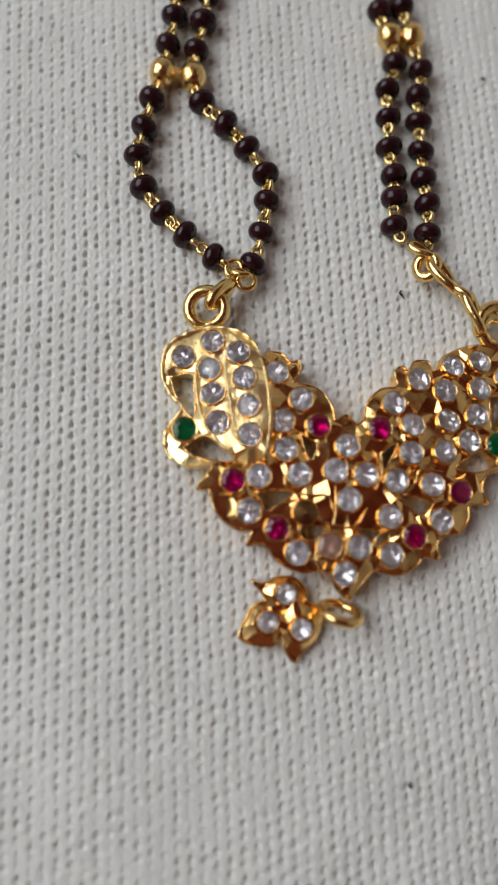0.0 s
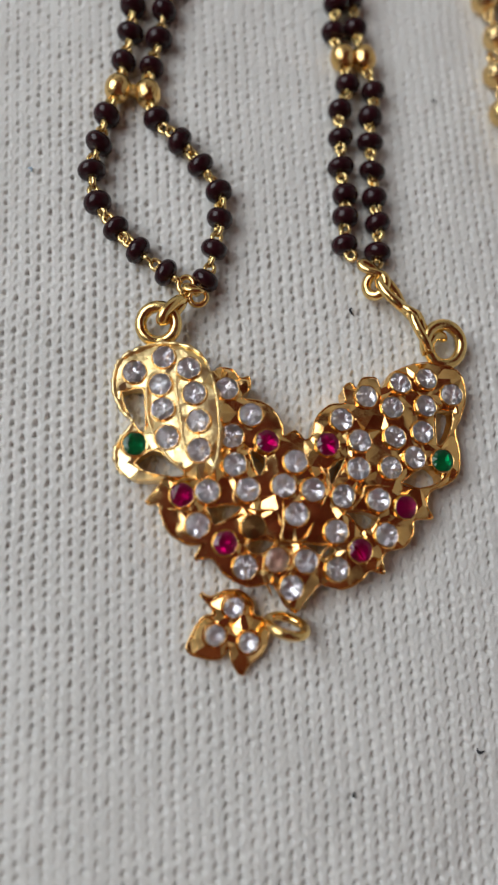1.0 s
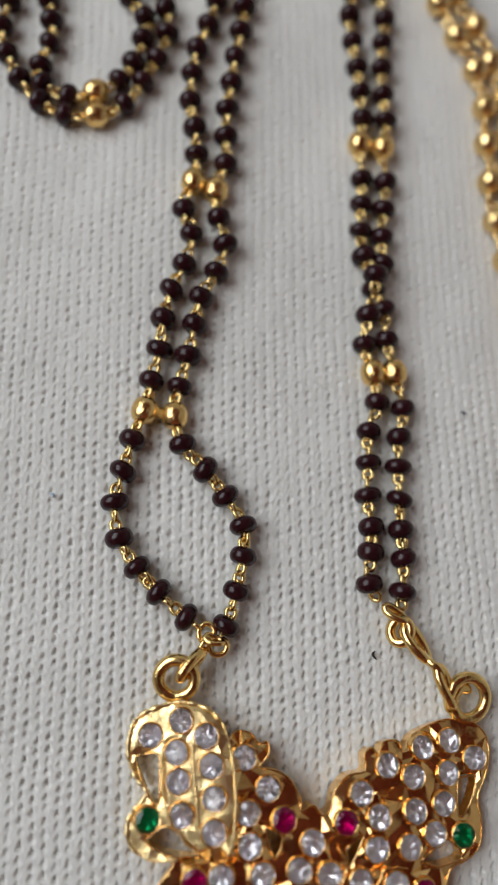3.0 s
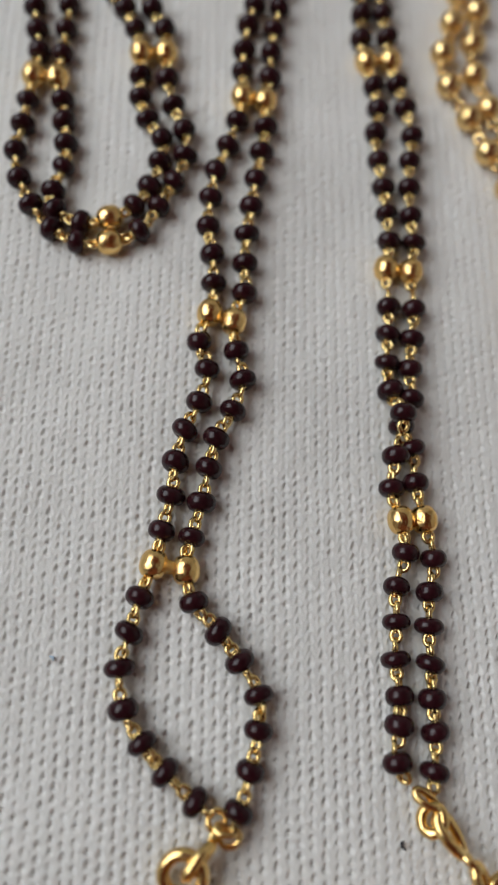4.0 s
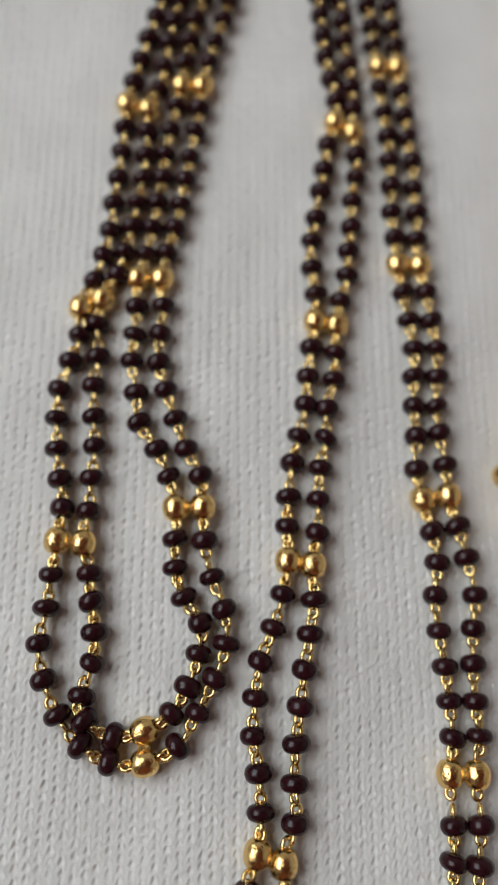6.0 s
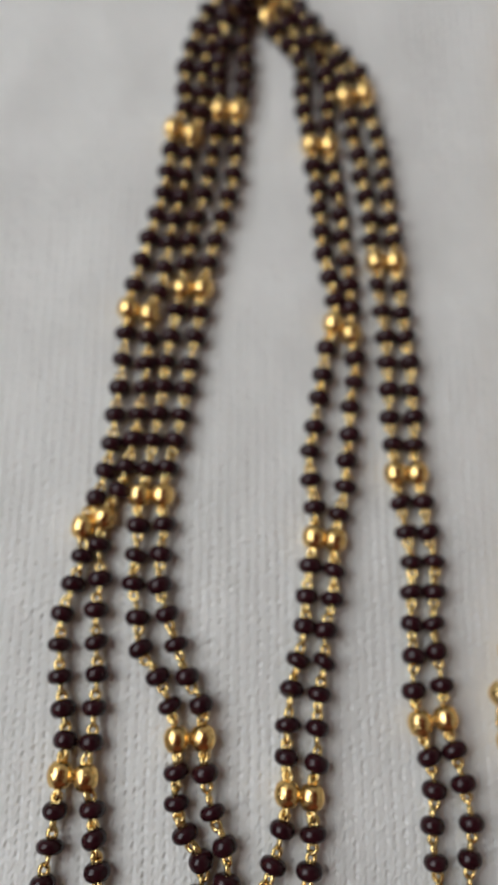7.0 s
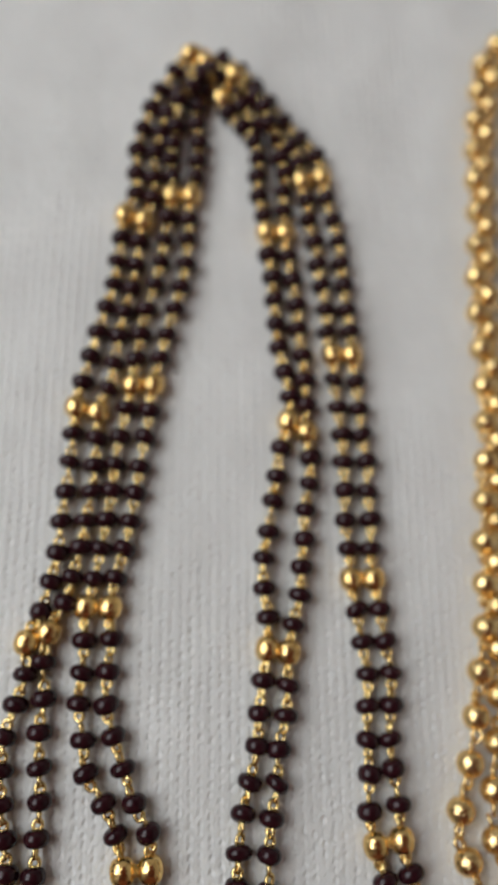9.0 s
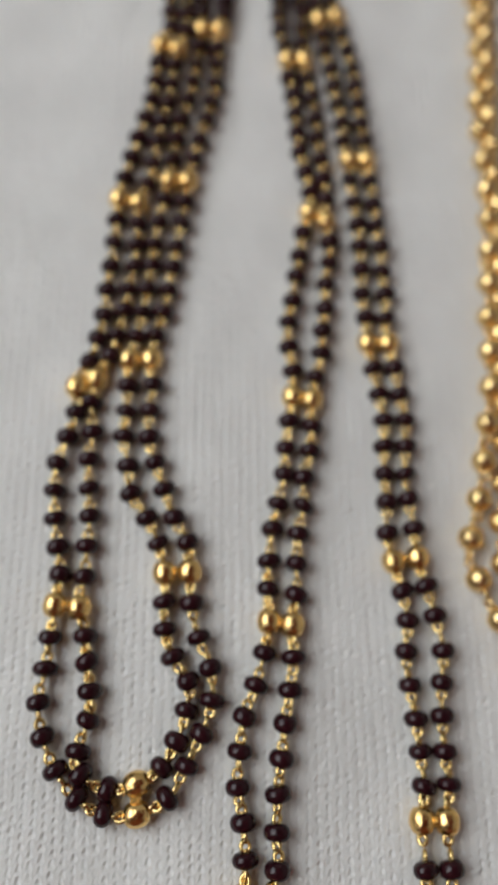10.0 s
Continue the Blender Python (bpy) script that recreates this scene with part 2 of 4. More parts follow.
def cloth_height(x, y):
    """Height in centimetres of the knit at a place: soft ribs in columns with a small slanting drop-shaped hole in each stitch."""
    u = (x + LEAN * y) / PITCH_U + 0.20 * wavy(x, y, 3, 0.9) + 0.06 * wavy(x, y, 13, 6.0)
    v = y / PITCH_V + 0.5 * wavy(x, y, 5, 0.5) + 0.2 * wavy(x, y, 15, 5.0)
    col = np.floor(u)
    jog = np.sin(col * 91.7) * 4375.85
    v = v + 0.5 * (col % 2) + (jog - np.floor(jog)) * 0.45
    row = np.floor(v)

    def chance(k):
        s = np.sin(col * 127.1 + row * 311.7 + k * 74.7) * 43758.5453
        return s - np.floor(s)

    du = u - col - 0.5 - (chance(1) - 0.5) * 0.16
    dv = v - row - 0.5 - (chance(2) - 0.5) * 0.26
    deep = np.clip(0.68 + 0.26 * wavy(x, y, 8, 1.3) + 0.8 * (chance(3) - 0.5), 0.08, 1.15)
    deep = deep * (1 - 0.55 * np.clip((y - 2.5) / 4.5, 0, 1))  # holes get shallower from y 2.5 to 7, away from the pendant
    tall = 0.36 + 0.14 * (chance(6) - 0.5)
    wide = np.clip(0.178 - 0.44 * dv + 0.08 * (chance(5) - 0.5), 0.05, 0.32)
    hole = np.exp(-((du / wide) ** 2 + (dv / tall) ** 2) ** 1.6)
    # two soft legs of yarn lean together above each hole
    side = np.abs(u - col - 0.5)
    legs = np.exp(-((side - 0.12 - 0.30 * (0.5 - (v - row - 0.5))) / 0.11) ** 2) * (0.5 + 0.8 * chance(7))
    fuzz = 0.003 * wavy(x, y, 21, 26.0) + 0.003 * wavy(x, y * 0.6, 22, 95.0) + 0.0026 * wavy(x * 1.2, y * 0.5, 23, 150.0)
    return -0.046 * deep * hole + 0.006 * legs + fuzz


def cloth_sheet():
    xs = axis_steps(-7.2, 2.9, 0.0148, -105, 180)
    ys = axis_steps(-4.9, 18.0, 0.016, -145, 18.0)
    ys = np.concatenate([ys[:-1], axis_steps(18.0, 25.8, 0.022, 18.0, 180)[1:]])
    gx, gy = np.meshgrid(xs, ys)
    fade = np.clip((gx + 7.4) / 0.2, 0, 1) * np.clip((3.1 - gx) / 0.2, 0, 1) * np.clip((gy + 5.1) / 0.2, 0, 1) * np.clip((26.0 - gy) / 0.2, 0, 1)
    gz = cloth_height(gx, gy) * fade + swell(gx, gy)
    co = np.stack([gx, gy, gz], -1).reshape(-1, 3) * CM
    ny, nx = gx.shape
    i = np.arange((ny - 1) * (nx - 1))
    a = (i // (nx - 1)) * nx + i % (nx - 1)
    quads = np.stack([a, a + 1, a + 1 + nx, a + nx], -1)
    me = bpy.data.meshes.new("cloth")
    me.vertices.add(len(co))
    me.vertices.foreach_set("co", co.ravel().astype(np.float32))
    me.loops.add(quads.size)
    me.loops.foreach_set("vertex_index", quads.ravel().astype(np.int32))
    me.polygons.add(len(quads))
    me.polygons.foreach_set("loop_start", np.arange(0, quads.size, 4, dtype=np.int32))
    me.update(calc_edges=True)
    me.polygons.foreach_set("use_smooth", np.ones(len(quads), dtype=bool))
    me.materials.append(cloth_mat)
    return me


tagged(new("ground", cloth_sheet()), "white knitted cotton cloth with fine vertical ribs and small holes", "cloth", kind="structure")

# ---- window frame in the wall ----
window = tagged(new("window_1"), "white painted window frame in a cream wall", "window", kind="structure")
window.location = (rx0 - T / 2, (WIN_Y0 + WIN_Y1) / 2, WIN_Z0)
wy, wz = (WIN_Y1 - WIN_Y0) / 2, WIN_Z1 - WIN_Z0
for name, b in (("frame_side", (-0.03, 0.03, -wy, -wy + 0.05, 0, wz)), ("frame_side", (-0.03, 0.03, wy - 0.05, wy, 0, wz)),
                ("frame_rail", (-0.03, 0.03, -wy + 0.05, wy - 0.05, 0, 0.05)), ("frame_rail", (-0.03, 0.03, -wy + 0.05, wy - 0.05, wz - 0.05, wz))):
    bm = bmesh.new()
    box(bm, *b)
    child(name, finish(bm, name, frame_mat, False), window)

# ---- beaded necklace ----
necklace = tagged(new("beaded_necklace"), "black and gold bead necklace with gold pendant on white cloth", "necklace")

BEAD_R, BEAD_H, BALL_R = 0.159, 0.1, 0.155


def bead_mesh():
    profile = []
    for k in range(11):
        a = -math.pi / 2 + math.pi * k / 10
        r = 0.045 + (BEAD_R - 0.045) * max(0.0, math.cos(a)) ** 0.8
        profile.append((r * CM, BEAD_H * math.sin(a) * CM))
    return lathe([(0.02 * CM, -0.085 * CM), *profile, (0.02 * CM, 0.085 * CM)], 20, bead_mat, "bead")


def ball_mesh():
    profile = []
    for k in range(15):
        a = -math.pi / 2 + math.pi * k / 14
        r = 0.05 + (BALL_R - 0.05) * max(0.0, math.cos(a)) ** 0.95
        if k in (0, 14):
            r = 0.05
        profile.append((r * CM, 0.155 * math.sin(a) * CM))
    return lathe(profile, 24, gold, "gold_ball")


BEAD, BALL = bead_mesh(), ball_mesh()


def eye_loop_mesh():
    """A round eye of wire with two turns wound round its neck."""
    bm = bmesh.new()
    tube(bm, [Vector(p) for p in oval(0.052 * CM, 0.068 * CM, 14)], 0.028 * CM, 6, True)
    for level in (-0.062, -0.036):
        turn = [Vector((0.026 * CM * math.cos(a), (level + 0.006 * math.sin(a)) * CM, 0.026 * CM * math.sin(a))) for a in (k * math.pi / 4 for k in range(8))]
        tube(bm, turn, 0.015 * CM, 5, True)
    bmesh.ops.recalc_face_normals(bm, faces=bm.faces)
    return finish(bm, "eye_loop", wire_gold)


LOOP = eye_loop_mesh()


class Strand:
    """A thread of beads: stretches of seven dark beads that end at gold balls."""

    def __init__(self, *start):
        self.last, self.kinds, self.places, self.curve_from = start, [], [], start

    def to(self, *pts, beads=7, ball=True, lead=1.0, tail=1.0):
        curve = spline([(*p, 0) for p in (self.last, *pts)])
        total = lead + (beads - 1) + tail
        for p in spread(curve, [(lead + k) / total for k in range(beads)]):
            self.kinds.append("bead")
            self.places.append(p)
        if ball:
            self.kinds.append("ball")
            self.places.append((*pts[-1], 0))
        self.last = pts[-1]
        return self

    def beads_at(self, *pts, ball=True):
        """Beads at given places, the last one a ball."""
        self.kinds += ["bead"] * (len(pts) - 1) + ["ball" if ball else "bead"]
        self.places += [(*p, 0) for p in pts]
        self.last = pts[-1]


# strand that rises from the pendant's first loop, crosses the fold and runs down to the low bend, outer thread first
al = Strand(-1.30, 1.92)
al.to((-1.73, 2.25), (-2.04, 2.54), (-2.29, 2.85), (-2.33, 3.21), (-2.21, 3.9), (-2.10, 4.30), lead=0.45)
al.to((-2.01, 5.09), (-1.91, 5.86), (-1.78, 6.23), (-1.76, 6.59), (-1.86, 6.95), (-1.79, 7.31))
al.to((-1.78, 7.72), (-1.92, 8.48), (-1.9, 9.24), (-1.71, 9.97), (-1.67, 10.45))
al.to((-1.71, 11.22), (-1.69, 11.63), (-1.57, 12.34), (-1.56, 13.1), (-1.51, 13.57))
al.to((-1.53, 13.99), (-1.61, 14.38), (-1.58, 15.14), (-1.48, 16.25), (-1.41, 16.62))
al.to((-1.41, 17.0), (-1.6, 17.68), (-1.76, 18.71), (-1.89, 19.52))
al.to((-1.97, 19.85), (-2.1, 20.45), (-2.12, 20.93), (-2.42, 21.44), (-2.77, 21.75))
al.to((-3.1, 21.95), (-3.42, 21.45), (-3.45, 20.83), (-3.40, 20.25), (-3.33, 19.95))
al.to((-3.36, 19.06), (-3.44, 18.41), (-3.54, 17.7), (-3.58, 16.94))
al.to((-3.65, 16.21), (-3.7, 15.51), (-3.74, 14.74), (-3.84, 13.92))
al.to((-3.81, 13.4), (-3.76, 12.66), (-3.57, 11.97), (-3.37, 11.68), (-3.16, 11.33), (-3.05, 10.96))
al.to((-3.0, 10.43), (-2.97, 10.11), (-2.78, 9.89), (-2.62, 9.61), (-2.62, 9.27), (-2.71, 8.96), (-2.88, 8.59), (-3.13, 8.45))
al.to((-3.52, 8.36), (-3.80, 8.42), (-3.87, 8.66), (-3.81, 8.96), (-3.8, 9.32), (-3.87, 9.69), (-3.97, 10.04), (-4.08, 10.45))
al.to((-4.07, 10.85), (-4.12, 11.65), (-4.19, 12.4), (-4.22, 12.76), (-4.28, 13.1), (-4.27, 13.60))
al.to((-4.12, 13.95), (-4.02, 14.55), (-3.97, 15.29), (-3.96, 16.01), (-4.0, 16.51))
al.to((-3.88, 16.87), (-3.86, 17.6), (-3.74, 18.29), (-3.69, 19.48))
al.to((-3.60, 19.85), (-3.58, 20.18), (-3.60, 20.58), (-3.55, 21.1), (-3.42, 21.55), (-3.32, 22.0), (-3.0, 22.36))
al.to((-2.78, 22.1), (-2.5, 21.93), (-2.26, 21.66), (-1.79, 21.13), (-1.5, 20.85), (-1.43, 20.5))
al.to((-1.32, 20.12), (-1.17, 19.44), (-1.02, 18.75), (-0.91, 18.05), (-0.83, 17.7))
al.to((-0.65, 16.47), (-0.57, 15.72), (-0.5, 14.96), (-0.45, 14.54))
al.to((-0.32, 13.98), (-0.2, 13.22), (-0.18, 12.49), (-0.13, 11.75), (-0.05, 11.36))
al.to((0.08, 10.94), (0.15, 10.16), (0.24, 9.45), (0.35, 8.69), (0.33, 8.24))
al.beads_at((0.38, 7.71), (0.38, 7.34), (0.38, 6.97), (0.43, 6.61), (0.54, 6.25), (0.51, 5.8), (0.48, 5.42), (0.60, 5.06))
al.beads_at((0.66, 4.70), (0.56, 4.31), (0.565, 3.93), (0.57, 3.54), (0.62, 3.17), (0.62, 2.88), (0.61, 2.52), ball=False)

# the thread beside it
ar = Strand(-1.09, 1.81)
ar.to((-0.94, 1.99), (-0.91, 2.37), (-0.86, 2.79), (-0.92, 3.15), (-1.14, 3.44), (-1.41, 3.73), (-1.66, 3.95), (-1.75, 4.27), lead=0.5)
ar.to((-1.67, 5.04), (-1.55, 5.78), (-1.43, 6.13), (-1.33, 6.46), (-1.44, 6.81), (-1.5, 7.23))
ar.to((-1.41, 7.67), (-1.44, 8.45), (-1.4, 9.2), (-1.32, 9.93), (-1.37, 10.43))
ar.to((-1.34, 10.79), (-1.34, 11.54), (-1.27, 12.31), (-1.22, 13.04), (-1.24, 13.55))
ar.to((-1.19, 13.94), (-1.12, 14.24), (-1.1, 15.0), (-1.07, 16.14), (-1.15, 16.49))
ar.to((-1.2, 17.26), (-1.34, 17.97), (-1.43, 18.71), (-1.62, 19.55))
ar.to((-1.63, 19.84), (-1.69, 20.31), (-1.68, 20.75), (-1.95, 21.26), (-2.4, 21.74), (-2.55, 21.99))
ar.to((-2.9, 22.08), (-3.05, 21.64), (-3.06, 21.3), (-3.0, 20.7), (-3.0, 20.35), (-3.05, 19.99))
ar.to((-3.04, 19.14), (-3.06, 18.46), (-3.19, 17.74), (-3.30, 16.97))
ar.to((-3.32, 16.2), (-3.38, 15.46), (-3.43, 14.77), (-3.54, 13.94))
ar.to((-3.49, 13.45), (-3.45, 12.72), (-3.16, 12.06), (-3.02, 11.75), (-2.81, 11.41), (-2.73, 11.0))
ar.to((-2.65, 10.56), (-2.52, 10.17), (-2.36, 9.83), (-2.33, 9.43), (-2.42, 9.06), (-2.56, 8.66), (-2.73, 8.31), (-3.09, 8.12))
ar.to((-3.51, 8.1), (-3.79, 8.3), (-4.12, 8.54), (-4.28, 8.84), (-4.41, 9.19), (-4.41, 9.56), (-4.41, 9.97), (-4.39, 10.46))
ar.to((-4.41, 10.82), (-4.53, 11.56), (-4.64, 12.27), (-4.55, 12.71), (-4.48, 13.1), (-4.52, 13.44))
ar.to((-4.36, 13.92), (-4.29, 14.7), (-4.3, 15.44), (-4.29, 16.13), (-4.30, 16.56))
ar.to((-4.23, 16.96), (-4.14, 17.66), (-4.0, 18.41), (-3.97, 19.54))
ar.to((-3.83, 19.9), (-3.9, 20.65), (-3.77, 21.3), (-3.5, 21.97), (-3.2, 22.44))
ar.to((-2.75, 22.41), (-2.45, 22.2), (-1.9, 21.61), (-1.4, 21.18), (-1.17, 20.91), (-1.11, 20.6))
ar.to((-0.99, 20.21), (-0.8, 19.53), (-0.73, 18.83), (-0.58, 18.16), (-0.54, 17.73))
ar.to((-0.34, 16.54), (-0.26, 15.81), (-0.19, 15.03), (-0.15, 14.57))
ar.to((-0.03, 14.09), (0.1, 13.35), (0.12, 12.58), (0.21, 11.83), (0.28, 11.44))
ar.to((0.43, 11.01), (0.6, 10.28), (0.59, 9.48), (0.66, 8.73), (0.65, 8.25))
ar.beads_at((0.7, 7.73), (0.68, 7.32), (0.66, 6.92), (0.69, 6.54), (0.57, 6.19), (0.70, 5.92), (0.76, 5.52), (0.86, 5.1))
ar.beads_at((0.99, 4.67), (0.945, 4.29), (0.935, 3.92), (0.955, 3.53), (0.975, 3.17), (1.01, 2.84), (1.0, 2.46), ball=False)

# beads that cross lie on one another: lift the crowded ones a little until none cuts far into the next
kinds = al.kinds + ar.kinds
places = np.array([(x, y, 0.0) for x, y, _ in al.places + ar.places])
size = np.array([0.140 if k == "bead" else 0.150 for k in kinds])
places[:, 2] = size - 0.004
rng = np.random.RandomState(4)
places[:, 2] += rng.uniform(0, 0.004, len(places))
places[:len(al.kinds), 2] += np.where((places[:len(al.kinds), 0] > 0.2) & (places[:len(al.kinds), 1] < 7.2), 0.008, 0)
places[:, :2] += rng.normal(0, 0.013, (len(places), 2)) * (size[:, None] < 0.15) * np.where((places[:, 0] > 0.2) & (places[:, 1] < 8), 0.0, 1.0)[:, None]
tangle = ((places[:, 0] > 0.2) & (places[:, 1] > 4.9) & (places[:, 1] < 7.2))[:, None]  # the two threads cross here
for _ in range(60):
    gap = places[:, None] - places[None]
    far = np.sqrt((gap ** 2).sum(-1)) + 1e-6
    into = np.clip((size[:, None] + size[None]) * 0.93 - far, 0, None)
    np.fill_diagonal(into, 0)
    push = (gap / far[..., None]) * into[..., None]
    places[:, :2] += np.where(tangle, 0.01, 0.12) * push.sum(1)[:, :2]
    higher = np.sign(gap[..., 2]) * into
    places[:, 2] += 0.3 * np.clip(higher.sum(1), -0.1, 0.1)
    places[:, 2] = np.maximum(places[:, 2] - 0.004, size - 0.004)


def thread(kinds, places, first, last):
    """Beads and balls of one thread with their wire loops."""
    n = len(places)
    pts = [Vector(p) * CM for p in places]
    for i in range(n):
        before = pts[i - 1] if i else first
        after = pts[i + 1] if i < n - 1 else last
        along = after - before
        along.z *= 0.3
        along.normalize()
        turn = random.uniform(0, 6.28)
        if kinds[i] == "bead":
            lean = Vector((random.gauss(0, 0.15), random.gauss(0, 0.15), random.gauss(0, 0.12)))
            ob = child("bead", BEAD, necklace, aimed(pts[i], along + lean, turn))
            ob.scale = [random.uniform(0.93, 1.05), random.uniform(0.93, 1.05), random.uniform(0.88, 1.12)]
            reach = BEAD_H
        else:
            ob = child("gold_ball", BALL, necklace, aimed(pts[i], along, turn), "polished gold spacer ball")
            reach = 0.155
        back = ob.matrix_basis.inverted()
        for end, sense in ((before, 0), (after, 1)):
            way = (end - pts[i]).normalized()
            own = along if sense else -along
            spot = pts[i] + (own * 0.7 + way * 0.3).normalized() * (reach + 0.042) * CM
            side = way.cross(Vector((0, 0, 1))).normalized()
            up = side.cross(way)
            tilt = random.gauss(0.25 if sense else 1.2, 0.3)
            normal = up * math.cos(tilt) + side * math.sin(tilt)
            across = normal.cross(way).normalized()
            m = Matrix.Translation(spot) @ Matrix((across, way, normal)).transposed().to_4x4()
            child("eye_loop", LOOP, ob, back @ m)


def v(x, y, z):
    return Vector((x, y, z)) * CM


cut = len(al.kinds)
places[:, 2] += swell(places[:, 0], places[:, 1])
thread(al.kinds, places[:cut], v(-1.24, 1.90, 0.16), v(0.86, 2.28, 0.16))
thread(ar.kinds, places[cut:], v(-1.10, 1.78, 0.16), v(0.97, 2.24, 0.16))

# a short neck joins the two balls of each pair
balls_l = [Vector(p) * CM for p, k in zip(places[:cut], al.kinds) if k == "ball"]
balls_r = [Vector(p) * CM for p, k in zip(places[cut:], ar.kinds) if k == "ball"]
NECK = lathe([(0.105 * CM, -0.5), (0.078 * CM, -0.2), (0.076 * CM, 0.2), (0.105 * CM, 0.5)], 12, gold, "neck")
for p, q in zip(balls_l, balls_r):
    ob = child("neck", NECK, necklace, aimed((p + q) / 2, q - p))
    ob.scale = (1, 1, max(0.05 * CM, (q - p).length - 0.14 * CM))

# ---- pendant ----
WHITE_LEFT = [(-1.69, 0.79), (-1.39, 0.96), (-1.12, 0.83), (-1.41, 0.65), (-1.05, 0.55), (-1.37, 0.38), (-1.0, 0.25), (-1.31, 0.07), (-0.98, -0.06),
              (-0.71, 0.64), (-0.45, 0.36), (-0.64, 0.12), (-0.6, -0.18), (-0.87, -0.47), (-0.46, -0.44), (-0.96, -0.82), (-0.46, -1.22)]
WHITE_RIGHT = [(0.16, -1.14), (0.02, -1.41), (0.03, -0.12), (-0.09, -0.38), (0.22, -0.41), (0.05, -0.67), (0.52, 0.36), (0.72, 0.14), (0.7, -0.16),
               (0.54, -0.46), (0.8, 0.64), (1.19, 0.83), (1.09, 0.54), (1.11, 0.21), (1.06, -0.13), (1.5, 0.91), (1.48, 0.59), (1.43, 0.29), (1.33, 0.0),
               (1.79, 0.75), (0.92, -0.48), (0.47, -0.83), (1.01, -0.84), (0.49, -1.21)]
RED = [(-0.27, 0.08), (0.37, 0.08), (-1.13, -0.52), (-0.67, -0.99), (1.22, -0.54), (0.73, -1.01)]
GREEN = [(-1.64, 0.0), (1.65, -0.01)]
SOCKET = [(-0.39, -0.82)]
CHAMPAGNE = [(-0.14, -1.14)]
EDGE_LEFT = [(0.08, -1.67), (-0.04, -1.57), (-0.12, -1.44), (-0.2, -1.38), (-0.41, -1.41), (-0.65, -1.31), (-0.8, -1.15), (-0.97, -1.16), (-0.92, -1.02),
             (-1.06, -1.01), (-1.24, -0.9), (-1.33, -0.73), (-1.37, -0.62), (-1.49, -0.61), (-1.4, -0.47), (-1.35, -0.37), (-1.61, -0.38), (-1.78, -0.28),
             (-1.84, -0.11), (-1.81, 0.04), (-1.71, 0.17), (-1.68, 0.26), (-1.8, 0.38), (-1.9, 0.59), (-1.9, 0.81), (-1.84, 0.95), (-1.69, 1.05), (-1.4, 1.14),
             (-1.12, 1.09), (-0.96, 0.96), (-0.89, 0.82), (-0.81, 0.89), (-0.66, 0.88), (-0.56, 0.78), (-0.47, 0.8), (-0.46, 0.67), (-0.54, 0.56),
             (-0.37, 0.53), (-0.22, 0.45), (-0.11, 0.28), (-0.09, 0.16), (0.03, 0.22)]
EDGE_RIGHT = [(0.13, 0.13), (0.21, 0.18), (0.25, 0.36), (0.39, 0.52), (0.57, 0.57), (0.56, 0.73), (0.64, 0.8), (0.71, 0.74), (0.77, 0.86), (0.93, 0.88),
              (0.99, 0.77), (1.09, 0.95), (1.31, 1.07), (1.54, 1.13), (1.8, 1.1), (1.94, 0.97), (1.97, 0.75), (1.91, 0.52), (1.84, 0.35), (1.88, 0.1),
              (1.85, -0.12), (1.72, -0.25), (1.53, -0.34), (1.48, -0.5), (1.54, -0.63), (1.34, -0.66), (1.32, -0.81), (1.21, -0.95), (1.06, -0.99),
              (0.98, -1.08), (1.0, -1.23), (0.85, -1.21), (0.76, -1.31), (0.58, -1.4), (0.4, -1.38), (0.32, -1.37), (0.2, -1.51)]
HOLES = [[(-1.82, 0.58), (-1.6, 0.62), (-1.56, 0.44), (-1.54, 0.16), (-1.62, 0.17), (-1.76, 0.40)],
         [(-1.64, -0.19), (-1.46, -0.05), (-1.28, -0.14), (-1.12, -0.26), (-1.15, -0.32), (-1.36, -0.32), (-1.54, -0.27)],
         [(-0.45, -0.0), (-0.28, -0.1), (-0.33, -0.28), (-0.4, -0.18)],
         [(-0.89, -0.63), (-0.69, -0.6), (-0.51, -0.62), (-0.77, -0.81), (-0.83, -0.72)],
         [(-0.45, -1.01), (-0.37, -0.93), (-0.17, -0.96), (-0.27, -1.07), (-0.39, -1.08)],
         [(0.09, -0.95), (0.46, -0.99), (0.37, -1.09)],
         [(0.38, -0.18), (0.57, -0.03), (0.43, -0.34)],
         [(0.57, -0.62), (0.76, -0.6), (0.94, -0.66), (0.78, -0.79)],
         [(1.19, -0.27), (1.48, -0.06), (1.65, -0.22), (1.4, -0.32)],
         [(1.6, 0.53), (1.81, 0.56), (1.74, 0.28), (1.61, 0.17)]]
WING = [(-1.32, -0.36), (-1.65, -0.42), (-1.95, -0.2), (-1.75, 0.25), (-2.0, 0.6), (-1.9, 1.1), (-1.4, 1.25), (-1.0, 1.1), (-0.86, 0.82), (-0.79, 0.53),
        (-0.75, 0.2), (-0.76, -0.1), (-0.83, -0.34), (-1.1, -0.26)]
STONE_R = 0.129


def inside(p, loop):
    x, y = p
    hit = False
    for (ax, ay), (bx, by) in zip(loop, loop[1:] + loop[:1]):
        if (ay > y) != (by > y) and x < (bx - ax) * (y - ay) / (by - ay) + ax:
            hit = not hit
    return hit


def edge_gap(p, loop):
    p = Vector(p)
    best = 9.0
    for a, b in zip(loop, loop[1:] + loop[:1]):
        a, b = Vector(a), Vector(b)
        t = max(0.0, min(1.0, (p - a).dot(b - a) / max(1e-9, (b - a).length_squared)))
        best = min(best, (p - a - (b - a) * t).length)
    return best


